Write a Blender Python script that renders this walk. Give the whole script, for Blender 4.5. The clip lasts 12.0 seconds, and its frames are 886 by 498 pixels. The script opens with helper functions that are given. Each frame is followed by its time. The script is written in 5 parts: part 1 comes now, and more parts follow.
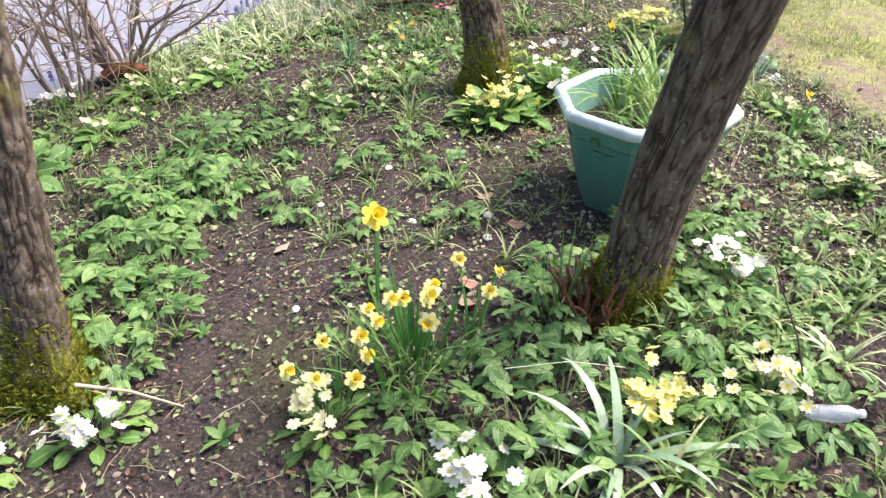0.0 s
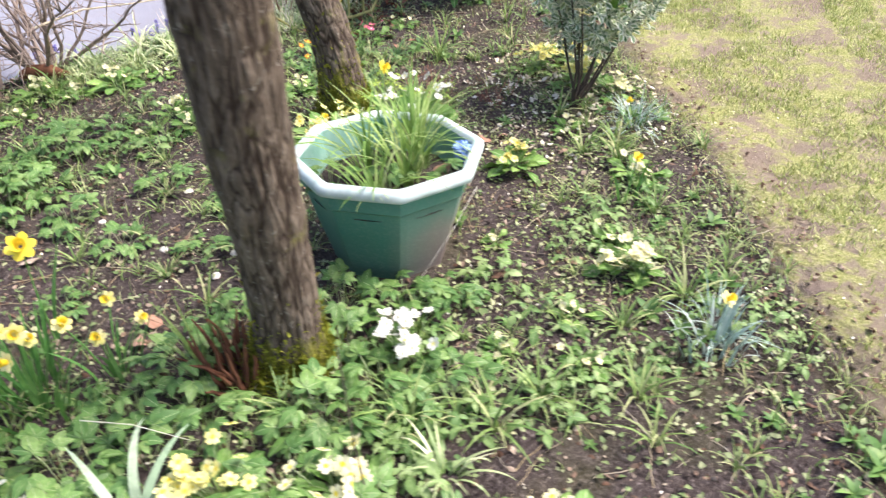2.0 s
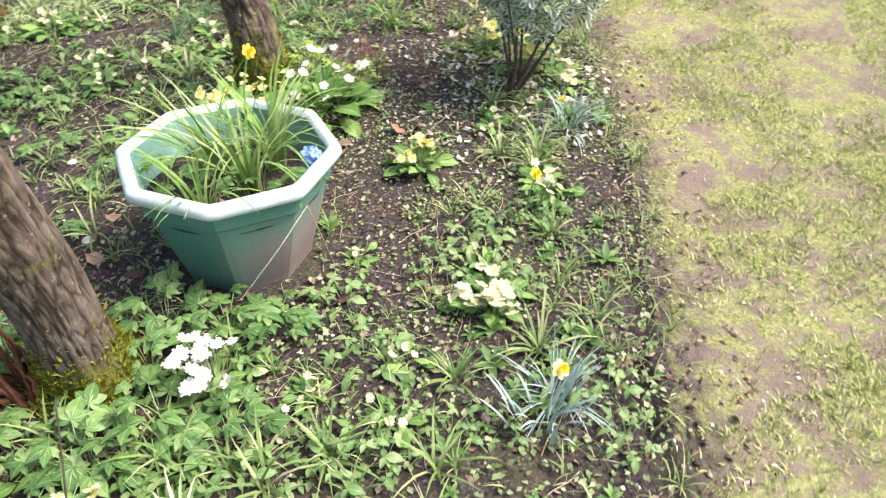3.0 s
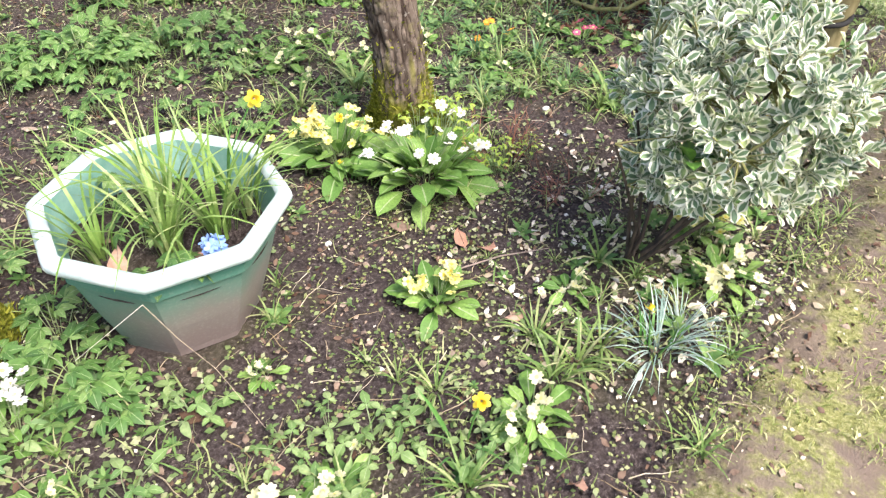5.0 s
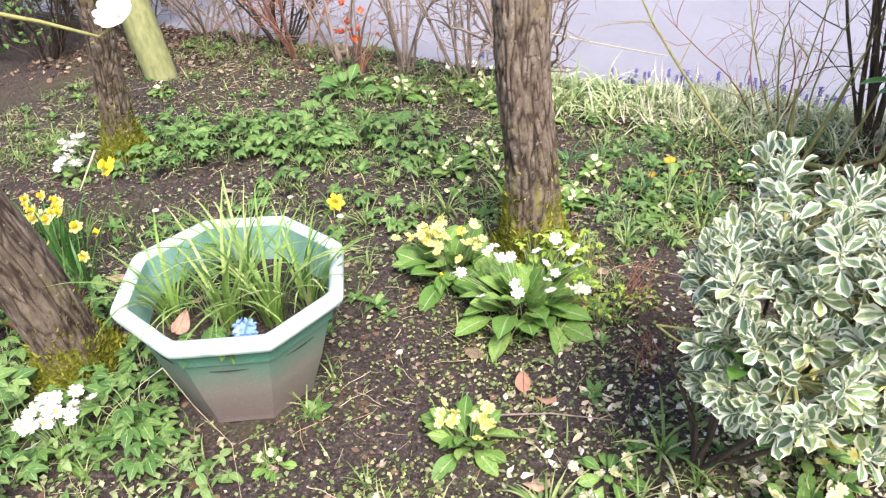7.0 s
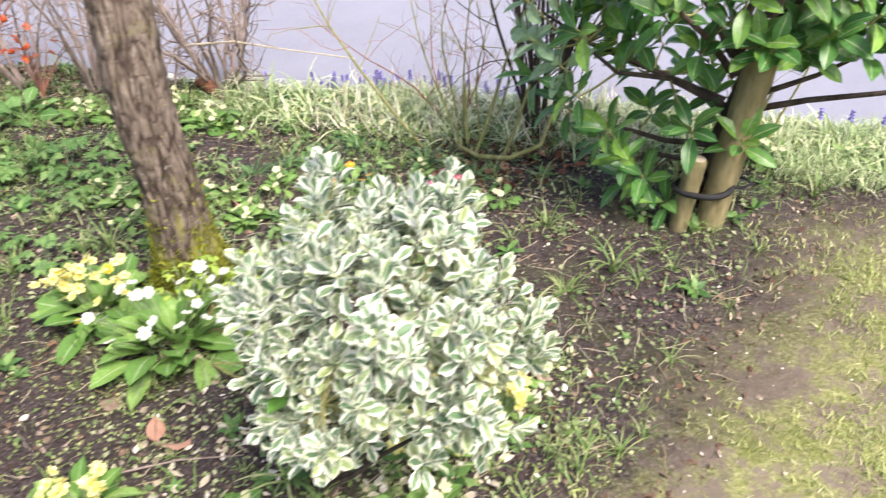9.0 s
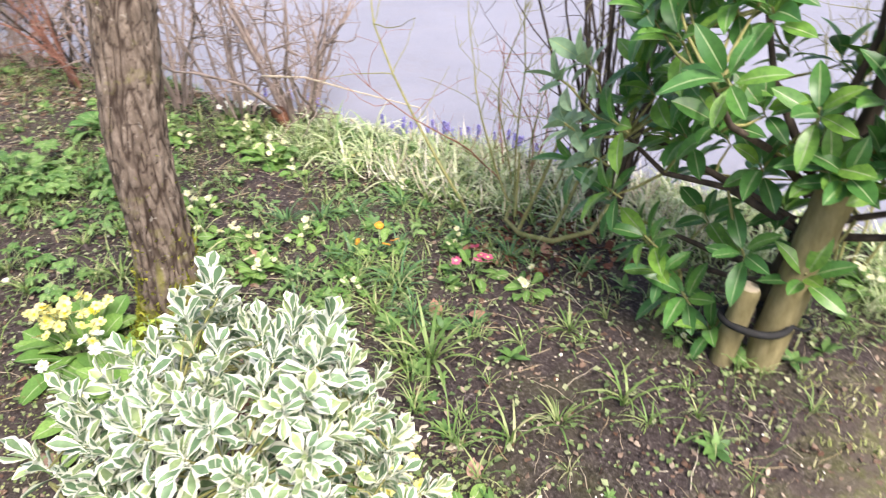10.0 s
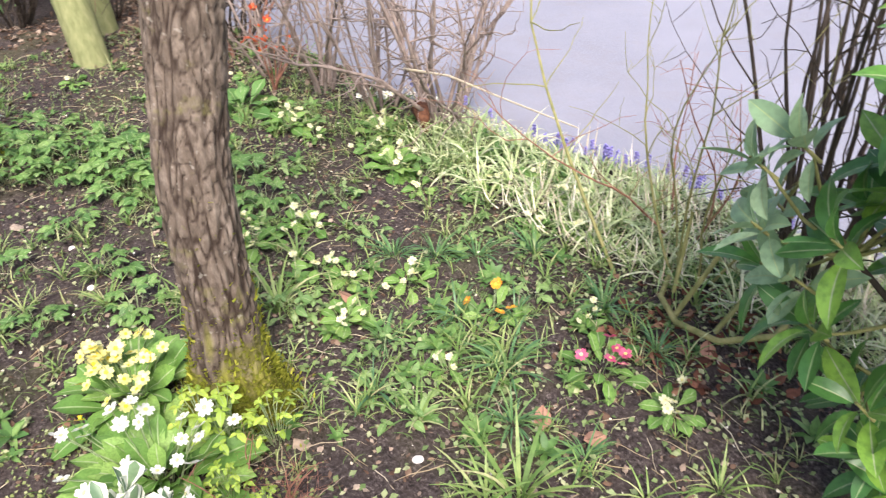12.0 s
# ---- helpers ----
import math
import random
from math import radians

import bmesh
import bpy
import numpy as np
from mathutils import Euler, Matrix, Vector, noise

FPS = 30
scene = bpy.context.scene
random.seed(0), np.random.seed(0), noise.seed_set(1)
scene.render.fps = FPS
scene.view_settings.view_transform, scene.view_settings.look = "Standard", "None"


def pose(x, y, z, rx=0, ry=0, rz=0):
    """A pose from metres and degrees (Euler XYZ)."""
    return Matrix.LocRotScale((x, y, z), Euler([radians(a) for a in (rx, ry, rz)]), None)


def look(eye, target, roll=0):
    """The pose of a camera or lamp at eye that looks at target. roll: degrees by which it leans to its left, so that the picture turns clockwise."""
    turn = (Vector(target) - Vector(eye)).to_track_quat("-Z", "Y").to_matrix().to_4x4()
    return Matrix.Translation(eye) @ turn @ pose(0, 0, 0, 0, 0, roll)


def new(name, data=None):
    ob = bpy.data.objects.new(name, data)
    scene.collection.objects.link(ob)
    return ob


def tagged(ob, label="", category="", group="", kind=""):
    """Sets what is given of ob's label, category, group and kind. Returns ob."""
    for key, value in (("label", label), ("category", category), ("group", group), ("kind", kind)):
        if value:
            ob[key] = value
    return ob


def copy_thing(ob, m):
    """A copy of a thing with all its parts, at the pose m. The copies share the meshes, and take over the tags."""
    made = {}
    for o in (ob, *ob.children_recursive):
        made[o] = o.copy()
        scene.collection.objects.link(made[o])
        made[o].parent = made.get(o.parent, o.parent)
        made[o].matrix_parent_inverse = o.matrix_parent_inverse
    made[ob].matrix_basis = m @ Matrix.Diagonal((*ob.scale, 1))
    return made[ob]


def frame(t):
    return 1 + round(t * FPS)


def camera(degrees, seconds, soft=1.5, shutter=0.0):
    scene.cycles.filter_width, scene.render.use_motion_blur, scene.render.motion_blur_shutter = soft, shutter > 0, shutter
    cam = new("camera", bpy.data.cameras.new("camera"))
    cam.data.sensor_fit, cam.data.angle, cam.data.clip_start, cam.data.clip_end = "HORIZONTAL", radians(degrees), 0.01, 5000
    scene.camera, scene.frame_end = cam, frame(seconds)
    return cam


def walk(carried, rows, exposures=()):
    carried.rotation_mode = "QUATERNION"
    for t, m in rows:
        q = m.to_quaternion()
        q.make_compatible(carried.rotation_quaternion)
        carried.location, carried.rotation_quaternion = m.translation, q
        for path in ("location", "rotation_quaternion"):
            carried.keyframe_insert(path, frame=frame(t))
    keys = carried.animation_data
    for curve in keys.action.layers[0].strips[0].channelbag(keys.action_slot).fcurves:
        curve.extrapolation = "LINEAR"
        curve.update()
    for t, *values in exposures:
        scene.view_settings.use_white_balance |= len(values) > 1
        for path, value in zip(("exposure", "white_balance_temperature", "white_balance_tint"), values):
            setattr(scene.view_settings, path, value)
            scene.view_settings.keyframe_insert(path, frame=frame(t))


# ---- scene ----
cam = camera(64.2, 12.0, soft=1.25, shutter=0.3)
PATH = [
    (0, look((-2.704, 0.414, 1.43), (-1.468, 1.401, 0.206), -1.9)),
    (0.5, look((-2.533, 0.242, 1.426), (-1.326, 1.263, 0.2), -5.3)),
    (1, look((-2.215, 0.143, 1.448), (-0.999, 1.153, 0.223), -3.6)),
    (1.5, look((-1.966, -0.046, 1.447), (-0.845, 1.105, 0.256), -5.9)),
    (2, look((-1.641, -0.411, 1.428), (-0.671, 0.856, 0.222), -3.6)),
    (2.5, look((-1.232, -0.528, 1.349), (-0.361, 0.708, 0.04), -4.7)),
    (3, look((-0.939, -0.505, 1.444), (-0.176, 0.777, 0.111), -2.5)),
    (3.2, look((-0.86, -0.48, 1.442), (-0.197, 0.844, 0.098), -2.3)),
    (4.8, look((0.241, -0.078, 1.406), (0.043, 1.405, 0.079), -1.4)),
    (5, look((0.292, -0.029, 1.402), (0.06, 1.437, 0.063), -2.1)),
    (5.5, look((0.517, 0.1, 1.366), (0.024, 1.557, 0.087), -2.4)),
    (6, look((0.739, 0.212, 1.36), (-0.027, 1.575, 0.114), -3.8)),
    (6.5, look((0.767, 0.26, 1.382), (-0.136, 1.621, 0.229), -5.3)),
    (6.7, look((0.759, 0.268, 1.389), (-0.213, 1.617, 0.278), -5.6)),
    (8.3, look((0.968, 0.226, 1.452), (0.236, 1.779, 0.425), -3.5)),
    (8.5, look((1.03, 0.274, 1.434), (0.382, 1.861, 0.403), -4.1)),
    (9, look((1.211, 0.58, 1.381), (0.693, 2.152, 0.258), -3.1)),
    (9.2, look((1.268, 0.655, 1.394), (0.793, 2.249, 0.283), -2.6)),
    (9.5, look((1.308, 0.784, 1.42), (0.798, 2.355, 0.292), -3.5)),
    (10, look((1.459, 1.033, 1.421), (0.595, 2.489, 0.357), -1.5)),
    (10.5, look((1.523, 1.212, 1.412), (0.49, 2.508, 0.292), -3.3)),
    (11, look((1.416, 1.396, 1.41), (0.339, 2.668, 0.304), -1.2)),
    (11.5, look((1.265, 1.567, 1.406), (0.164, 2.781, 0.26), -2.9)),
    (12, look((1.221, 1.638, 1.416), (0.015, 2.743, 0.267), -3.3)),
]
walk(cam, PATH, [(0, 1.47, 6650, 16), (4.8, 1.39, 6650, 16), (9, 1.31, 6650, 16), (12, 1.27, 6650, 16)])

# ---- light ----
world = bpy.data.worlds.new("sky")
scene.world = world
world.use_nodes = True
wn = world.node_tree.nodes
sky = wn.new("ShaderNodeTexSky")
sky.sky_type, sky.sun_disc = "NISHITA", False
sky.sun_elevation, sky.sun_rotation = radians(54), radians(122)
sky.dust_density, sky.ozone_density = 3.0, 0.6
wn["Background"].inputs["Strength"].default_value = 0.135
world.node_tree.links.new(sky.outputs[0], wn["Background"].inputs[0])
sun = new("sun", bpy.data.lights.new("sun", "SUN"))
sun.data.energy, sun.data.angle, sun.data.color = 2.6, radians(24), (1.0, 0.96, 0.90)
sun.matrix_world = look((math.sin(radians(122)) * 5, math.cos(radians(122)) * 5, 6.9), (0, 0, 0))



# ---- materials ----
def node(m, kind, **props):
    n = m.node_tree.nodes.new("ShaderNode" + kind)
    for key, value in props.items():
        n.inputs[key.replace("_", " ")].default_value = value
    return n


def wire(m, a, b):
    m.node_tree.links.new(a, b)


def ramp(m, source, stops):
    r = m.node_tree.nodes.new("ShaderNodeValToRGB")
    while len(r.color_ramp.elements) < len(stops):
        r.color_ramp.elements.new(0.5)
    for e, (at, c) in zip(r.color_ramp.elements, stops):
        e.position, e.color = at, (*c, 1)
    wire(m, source, r.inputs[0])
    return r.outputs[0]


def blend(m, fac, a, b, how="MIX"):
    x = m.node_tree.nodes.new("ShaderNodeMix")
    x.data_type, x.blend_type = "RGBA", how
    for value, sock in ((fac, x.inputs[0]), (a, x.inputs[6]), (b, x.inputs[7])):
        if isinstance(value, (int, float)):
            sock.default_value = value
        elif isinstance(value, tuple):
            sock.default_value = (*value, 1)
        else:
            wire(m, value, sock)
    return x.outputs[2]


def fractal(m, scale, detail=4, rough=0.6, stretch=(1, 1, 1), space="Object"):
    tc = m.node_tree.nodes.new("ShaderNodeTexCoord")
    mp = node(m, "Mapping", Scale=stretch)
    wire(m, tc.outputs[space], mp.inputs[0])
    n = node(m, "TexNoise", Scale=scale, Detail=detail, Roughness=rough)
    wire(m, mp.outputs[0], n.inputs[0])
    return n.outputs[0]


def bump(m, height, strength, dist):
    b = node(m, "Bump", Strength=strength, Distance=dist)
    wire(m, height, b.inputs["Height"])
    wire(m, b.outputs[0], m.node_tree.nodes["Principled BSDF"].inputs["Normal"])


def blank(name, rough=0.6):
    m = bpy.data.materials.new(name)
    m.use_nodes = True
    m.node_tree.nodes["Principled BSDF"].inputs["Roughness"].default_value = rough
    m.node_tree.nodes["Principled BSDF"].inputs["Specular IOR Level"].default_value = 0.5 if rough < 0.4 else 0.3 if rough < 0.7 else 0.15
    return m, m.node_tree.nodes["Principled BSDF"]


def leafy(name, c1, c2, c3=None, rough=0.5, glow=0.3, grain=60, relief=0.3):
    """A leaf or petal: colour varies from piece to piece and in fine mottling; light comes through it."""
    m, p = blank(name, rough)
    geo = m.node_tree.nodes.new("ShaderNodeNewGeometry")
    info = m.node_tree.nodes.new("ShaderNodeObjectInfo")
    add = node(m, "Math")
    wire(m, geo.outputs["Random Per Island"], add.inputs[0])
    wire(m, info.outputs["Random"], add.inputs[1])
    fr = m.node_tree.nodes.new("ShaderNodeMath")
    fr.operation = "FRACT"
    wire(m, add.outputs[0], fr.inputs[0])
    col = ramp(m, fr.outputs[0], [(0.0, c1), (0.6, c2), (1.0, c3 or c2)])
    n = fractal(m, grain, 3)
    dull = tuple(v * 0.6 for v in c1)
    col = blend(m, ramp(m, n, [(0.35, (0.45,) * 3), (0.6, (0, 0, 0))]), col, dull)
    wire(m, col, p.inputs["Base Color"])
    bump(m, n, relief, 0.002)
    tr = node(m, "BsdfTranslucent")
    wire(m, col, tr.inputs[0])
    mix = node(m, "MixShader", Fac=glow * (0.65 if c1[1] > c1[0] else 1.0))
    wire(m, p.outputs[0], mix.inputs[1])
    wire(m, tr.outputs[0], mix.inputs[2])
    wire(m, mix.outputs[0], m.node_tree.nodes["Material Output"].inputs[0])
    return m


LEAF = leafy("primrose_leaf", (0.10, 0.22, 0.045), (0.17, 0.32, 0.07), (0.27, 0.42, 0.11), relief=0.8, grain=130)
LEAF_DK = leafy("dark_primrose_leaf", (0.08, 0.19, 0.05), (0.13, 0.27, 0.07), (0.20, 0.35, 0.11), relief=0.8, grain=130)
RIB = leafy("leaf_rib", (0.28, 0.38, 0.18), (0.34, 0.42, 0.22))
HERB = leafy("herb_leaf", (0.07, 0.16, 0.045), (0.125, 0.245, 0.06), (0.22, 0.34, 0.11), glow=0.28)
HERB_L = leafy("pale_herb_leaf", (0.12, 0.23, 0.07), (0.20, 0.32, 0.10), (0.32, 0.42, 0.18), glow=0.4)
WEED = leafy("small_weed", (0.11, 0.18, 0.06), (0.21, 0.28, 0.11), (0.46, 0.47, 0.28), glow=0.3)
CHICK = leafy("chickweed_leaf", (0.16, 0.22, 0.06), (0.28, 0.33, 0.12), (0.46, 0.48, 0.24), glow=0.3)
BLADE = leafy("grass_blade", (0.12, 0.22, 0.06), (0.22, 0.32, 0.09), (0.50, 0.50, 0.26), glow=0.35)
POTGRASS = leafy("young_grass_leaf", (0.15, 0.28, 0.06), (0.26, 0.40, 0.10), (0.50, 0.57, 0.26), rough=0.4, glow=0.4)
LAWN = leafy("lawn_blade", (0.26, 0.33, 0.09), (0.44, 0.48, 0.17), (0.72, 0.69, 0.38), glow=0.35)
STRAP = leafy("strap_leaf", (0.26, 0.38, 0.15), (0.52, 0.60, 0.30), (0.82, 0.82, 0.56), rough=0.35, glow=0.35)
STRAP_GR = leafy("grey_strap_leaf", (0.20, 0.32, 0.18), (0.32, 0.44, 0.28), (0.44, 0.54, 0.38), rough=0.35, glow=0.3)
STRAP_DK = leafy("dark_strap_leaf", (0.07, 0.17, 0.08), (0.12, 0.24, 0.08), (0.18, 0.30, 0.10), rough=0.4, glow=0.3)
DAFFLEAF = leafy("daffodil_leaf", (0.07, 0.20, 0.05), (0.11, 0.28, 0.06), (0.16, 0.32, 0.09), rough=0.4)
BLUEGREY = leafy("blue_grey_leaf", (0.22, 0.34, 0.29), (0.36, 0.48, 0.42), (0.52, 0.60, 0.54), glow=0.2)
CREAM = leafy("cream_petal", (0.76, 0.74, 0.42), (0.82, 0.80, 0.52), (0.84, 0.82, 0.62), glow=0.35, grain=40)
WHITE = leafy("white_petal", (0.80, 0.80, 0.74), (0.84, 0.84, 0.78), glow=0.35, grain=40)
YELLOW = leafy("yellow_petal", (0.82, 0.76, 0.24), (0.86, 0.82, 0.36), (0.86, 0.83, 0.50), glow=0.35, grain=40)
GOLD = leafy("golden_petal", (0.88, 0.72, 0.06), (0.90, 0.78, 0.10), glow=0.35, grain=40)
DEEP = leafy("deep_yellow_eye", (0.86, 0.60, 0.03), (0.88, 0.68, 0.05), glow=0.2)
ORANGE = leafy("orange_petal", (0.80, 0.28, 0.03), (0.85, 0.40, 0.04), glow=0.3)
FOXY = leafy("red_brown_dead_leaf", (0.09, 0.035, 0.022), (0.19, 0.08, 0.05), (0.36, 0.20, 0.13), rough=0.75, glow=0.1)
PINK = leafy("pink_petal", (0.62, 0.08, 0.18), (0.70, 0.16, 0.28), glow=0.3)
RED = leafy("red_petal", (0.70, 0.09, 0.03), (0.78, 0.18, 0.08), glow=0.3)
VIOLET = leafy("violet_petal", (0.26, 0.23, 0.60), (0.40, 0.36, 0.76), glow=0.3)
BLUE = leafy("blue_petal", (0.22, 0.38, 0.80), (0.30, 0.46, 0.84), glow=0.3)
EU_G = leafy("variegated_leaf_green", (0.12, 0.21, 0.11), (0.21, 0.32, 0.17), (0.44, 0.54, 0.22), rough=0.35, glow=0.2)
EU_C = leafy("variegated_leaf_margin", (0.80, 0.82, 0.66), (0.88, 0.89, 0.80), (0.88, 0.90, 0.62), rough=0.4, glow=0.3)
LAUREL = leafy("glossy_leaf", (0.055, 0.165, 0.04), (0.09, 0.24, 0.05), (0.22, 0.40, 0.06), rough=0.36, glow=0.4, relief=0.15)
DEAD = leafy("dead_leaf", (0.10, 0.055, 0.036), (0.21, 0.145, 0.105), (0.44, 0.36, 0.28), rough=0.8, glow=0.1)
DEAD_P = leafy("pinkish_dead_leaf", (0.34, 0.18, 0.12), (0.50, 0.32, 0.24), rough=0.7, glow=0.1)
CHAFF = leafy("pale_chaff", (0.50, 0.42, 0.30), (0.72, 0.66, 0.52), (0.86, 0.84, 0.76), rough=0.8, glow=0.1)
STRAW = leafy("straw", (0.36, 0.28, 0.15), (0.46, 0.39, 0.28), (0.62, 0.56, 0.44), rough=0.8, glow=0.1)
MOSS = leafy("moss", (0.15, 0.17, 0.02), (0.26, 0.28, 0.03), (0.42, 0.42, 0.07), rough=0.9, glow=0.25)

SHOOT = leafy("yellow_green_shoot", (0.24, 0.36, 0.05), (0.34, 0.48, 0.07), (0.46, 0.58, 0.10), glow=0.4)
LAUREL_P = leafy("matt_pale_leaf", (0.20, 0.32, 0.18), (0.28, 0.42, 0.24), (0.36, 0.50, 0.28), rough=0.5, glow=0.35, relief=0.15)


def twigmat(name, c1, c2):
    m, p = blank(name, 0.85)
    n = fractal(m, 40, 4, stretch=(1, 1, 0.3))
    wire(m, ramp(m, n, [(0.3, c1), (0.7, c2)]), p.inputs["Base Color"])
    bump(m, n, 0.5, 0.003)
    return m


TWIG = twigmat("grey_twig", (0.16, 0.12, 0.10), (0.36, 0.29, 0.25))
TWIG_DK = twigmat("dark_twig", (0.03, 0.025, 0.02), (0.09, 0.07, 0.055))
TWIG_G = twigmat("green_twig", (0.16, 0.17, 0.06), (0.30, 0.28, 0.12))
TWIG_R = twigmat("reddish_twig", (0.20, 0.09, 0.06), (0.36, 0.18, 0.13))
POST = twigmat("treated_timber", (0.14, 0.12, 0.055), (0.27, 0.23, 0.12))
POST_G = twigmat("greenish_timber", (0.17, 0.19, 0.08), (0.30, 0.31, 0.15))
RUBBER = twigmat("black_rubber", (0.02, 0.02, 0.02), (0.035, 0.035, 0.035))
ROT = twigmat("rotten_wood", (0.05, 0.02, 0.012), (0.20, 0.09, 0.05))


def barkmat():
    m, p = blank("bark", 0.9)
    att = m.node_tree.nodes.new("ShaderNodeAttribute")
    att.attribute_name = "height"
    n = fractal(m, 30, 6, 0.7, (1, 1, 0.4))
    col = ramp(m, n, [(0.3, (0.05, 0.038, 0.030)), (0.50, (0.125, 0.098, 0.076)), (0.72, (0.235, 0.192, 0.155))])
    # Crevice darkening put into the colour: near-black where the relief is low.
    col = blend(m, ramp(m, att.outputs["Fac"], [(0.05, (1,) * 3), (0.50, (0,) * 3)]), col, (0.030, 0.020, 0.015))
    g = fractal(m, 7, 4, 0.7)
    col = blend(m, ramp(m, g, [(0.58, (0,) * 3), (0.72, (0.55,) * 3)]), col, (0.20, 0.20, 0.05))
    lich = fractal(m, 55, 2, 0.5)
    col = blend(m, ramp(m, lich, [(0.66, (0,) * 3), (0.72, (0.25,) * 3)]), col, (0.50, 0.48, 0.42))
    low = m.node_tree.nodes.new("ShaderNodeAttribute")
    low.attribute_name = "moss"
    col = blend(m, low.outputs["Fac"], col, ramp(m, n, [(0.3, (0.10, 0.10, 0.02)), (0.7, (0.26, 0.25, 0.05))]))
    wire(m, col, p.inputs["Base Color"])
    bump(m, n, 1.0, 0.010)
    return m


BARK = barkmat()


def groundmat():
    m, p = blank("soil_and_turf", 0.95)
    att = m.node_tree.nodes.new("ShaderNodeAttribute")
    att.attribute_name = "turf"
    fine, mid, big = fractal(m, 90, 6, 0.75), fractal(m, 14, 5, 0.7), fractal(m, 2.2, 3)
    soil = ramp(m, fine, [(0.36, (0.012, 0.009, 0.008)), (0.48, (0.045, 0.035, 0.033)), (0.59, (0.105, 0.085, 0.080)), (0.71, (0.34, 0.30, 0.275))])
    soil = blend(m, ramp(m, mid, [(0.4, (0,) * 3), (0.65, (0.6,) * 3)]), soil, (0.070, 0.054, 0.049))
    soil = blend(m, ramp(m, big, [(0.5, (0,) * 3), (0.7, (0.35,) * 3)]), soil, (0.10, 0.11, 0.035))
    turf = ramp(m, fine, [(0.3, (0.11, 0.12, 0.045)), (0.5, (0.27, 0.28, 0.10)), (0.7, (0.50, 0.47, 0.26))])
    turf = blend(m, ramp(m, mid, [(0.48, (0,) * 3), (0.60, (0.9,) * 3)]), turf, (0.24, 0.19, 0.15))
    patch = fractal(m, 4.5, 5, 0.65)
    turf = blend(m, ramp(m, patch, [(0.30, (0.85,) * 3), (0.44, (0,) * 3)]), turf, (0.17, 0.19, 0.045))
    turf = blend(m, ramp(m, patch, [(0.50, (0,) * 3), (0.58, (0.9,) * 3)]), turf, (0.21, 0.16, 0.13))
    wire(m, blend(m, att.outputs["Fac"], soil, turf), p.inputs["Base Color"])
    bump(m, fine, 0.9, 0.012)
    return m


def roadmat():
    m, p = blank("worn_pale_asphalt", 0.85)
    fine, mid, big = fractal(m, 160, 5, 0.8), fractal(m, 6, 5, 0.7), fractal(m, 0.9, 4)
    col = ramp(m, fine, [(0.3, (0.165, 0.17, 0.20)), (0.6, (0.245, 0.25, 0.295)), (0.8, (0.40, 0.40, 0.43))])
    col = blend(m, ramp(m, mid, [(0.5, (0,) * 3), (0.75, (0.5,) * 3)]), col, (0.21, 0.195, 0.20))
    col = blend(m, ramp(m, big, [(0.4, (0,) * 3), (0.7, (0.4,) * 3)]), col, (0.30, 0.305, 0.355))
    wire(m, col, p.inputs["Base Color"])
    bump(m, fine, 0.5, 0.004)
    return m


def potmat(name, inner):
    m, p = blank(name, 0.55)
    tc = m.node_tree.nodes.new("ShaderNodeTexCoord")
    sep = m.node_tree.nodes.new("ShaderNodeSeparateXYZ")
    wire(m, tc.outputs["Object"], sep.inputs[0])
    n = fractal(m, 9, 5, 0.65)
    add = node(m, "Math")
    wire(m, sep.outputs["Z"], add.inputs[0])
    sc = m.node_tree.nodes.new("ShaderNodeMath")
    sc.operation, sc.inputs[1].default_value = "MULTIPLY", 0.10
    wire(m, n, sc.inputs[0])
    wire(m, sc.outputs[0], add.inputs[1])
    if inner:
        col = ramp(m, n, [(0.3, (0.13, 0.30, 0.24)), (0.7, (0.26, 0.44, 0.38))])
    else:
        # South-east side coloured paler for sun and bleaching, other sides darker for shade.
        shade_green = ramp(m, add.outputs[0], [(0.10, (0.055, 0.13, 0.10)), (0.25, (0.045, 0.165, 0.125)), (0.42, (0.08, 0.235, 0.185))])
        faded = ramp(m, add.outputs[0], [(0.12, (0.19, 0.15, 0.135)), (0.22, (0.20, 0.185, 0.16)), (0.30, (0.13, 0.21, 0.165)), (0.38, (0.06, 0.19, 0.14))])
        side_ = m.node_tree.nodes.new("ShaderNodeVectorMath")
        side_.operation, side_.inputs[1].default_value = "DOT_PRODUCT", (0.57, 0.82, 0)
        wire(m, tc.outputs["Object"], side_.inputs[0])
        col = blend(m, ramp(m, side_.outputs["Value"], [(0.0, (0,) * 3), (0.16, (1,) * 3)]), shade_green, faded)
    fine = fractal(m, 120, 3)
    col = blend(m, ramp(m, fine, [(0.5, (0,) * 3), (0.75, (0.15,) * 3)]), col, (0.42, 0.42, 0.38))
    wire(m, col, p.inputs["Base Color"])
    bump(m, fine, 0.12, 0.002)
    return m


def rimmat():
    m, p = blank("weathered_pale_rim", 0.5)
    n, f = fractal(m, 14, 5, 0.7), fractal(m, 150, 2)
    col = ramp(m, n, [(0.3, (0.34, 0.46, 0.42)), (0.5, (0.48, 0.58, 0.57)), (0.7, (0.62, 0.69, 0.68))])
    col = blend(m, ramp(m, f, [(0.5, (0,) * 3), (0.75, (0.3,) * 3)]), col, (0.40, 0.50, 0.44))
    wire(m, col, p.inputs["Base Color"])
    bump(m, f, 0.1, 0.002)
    return m


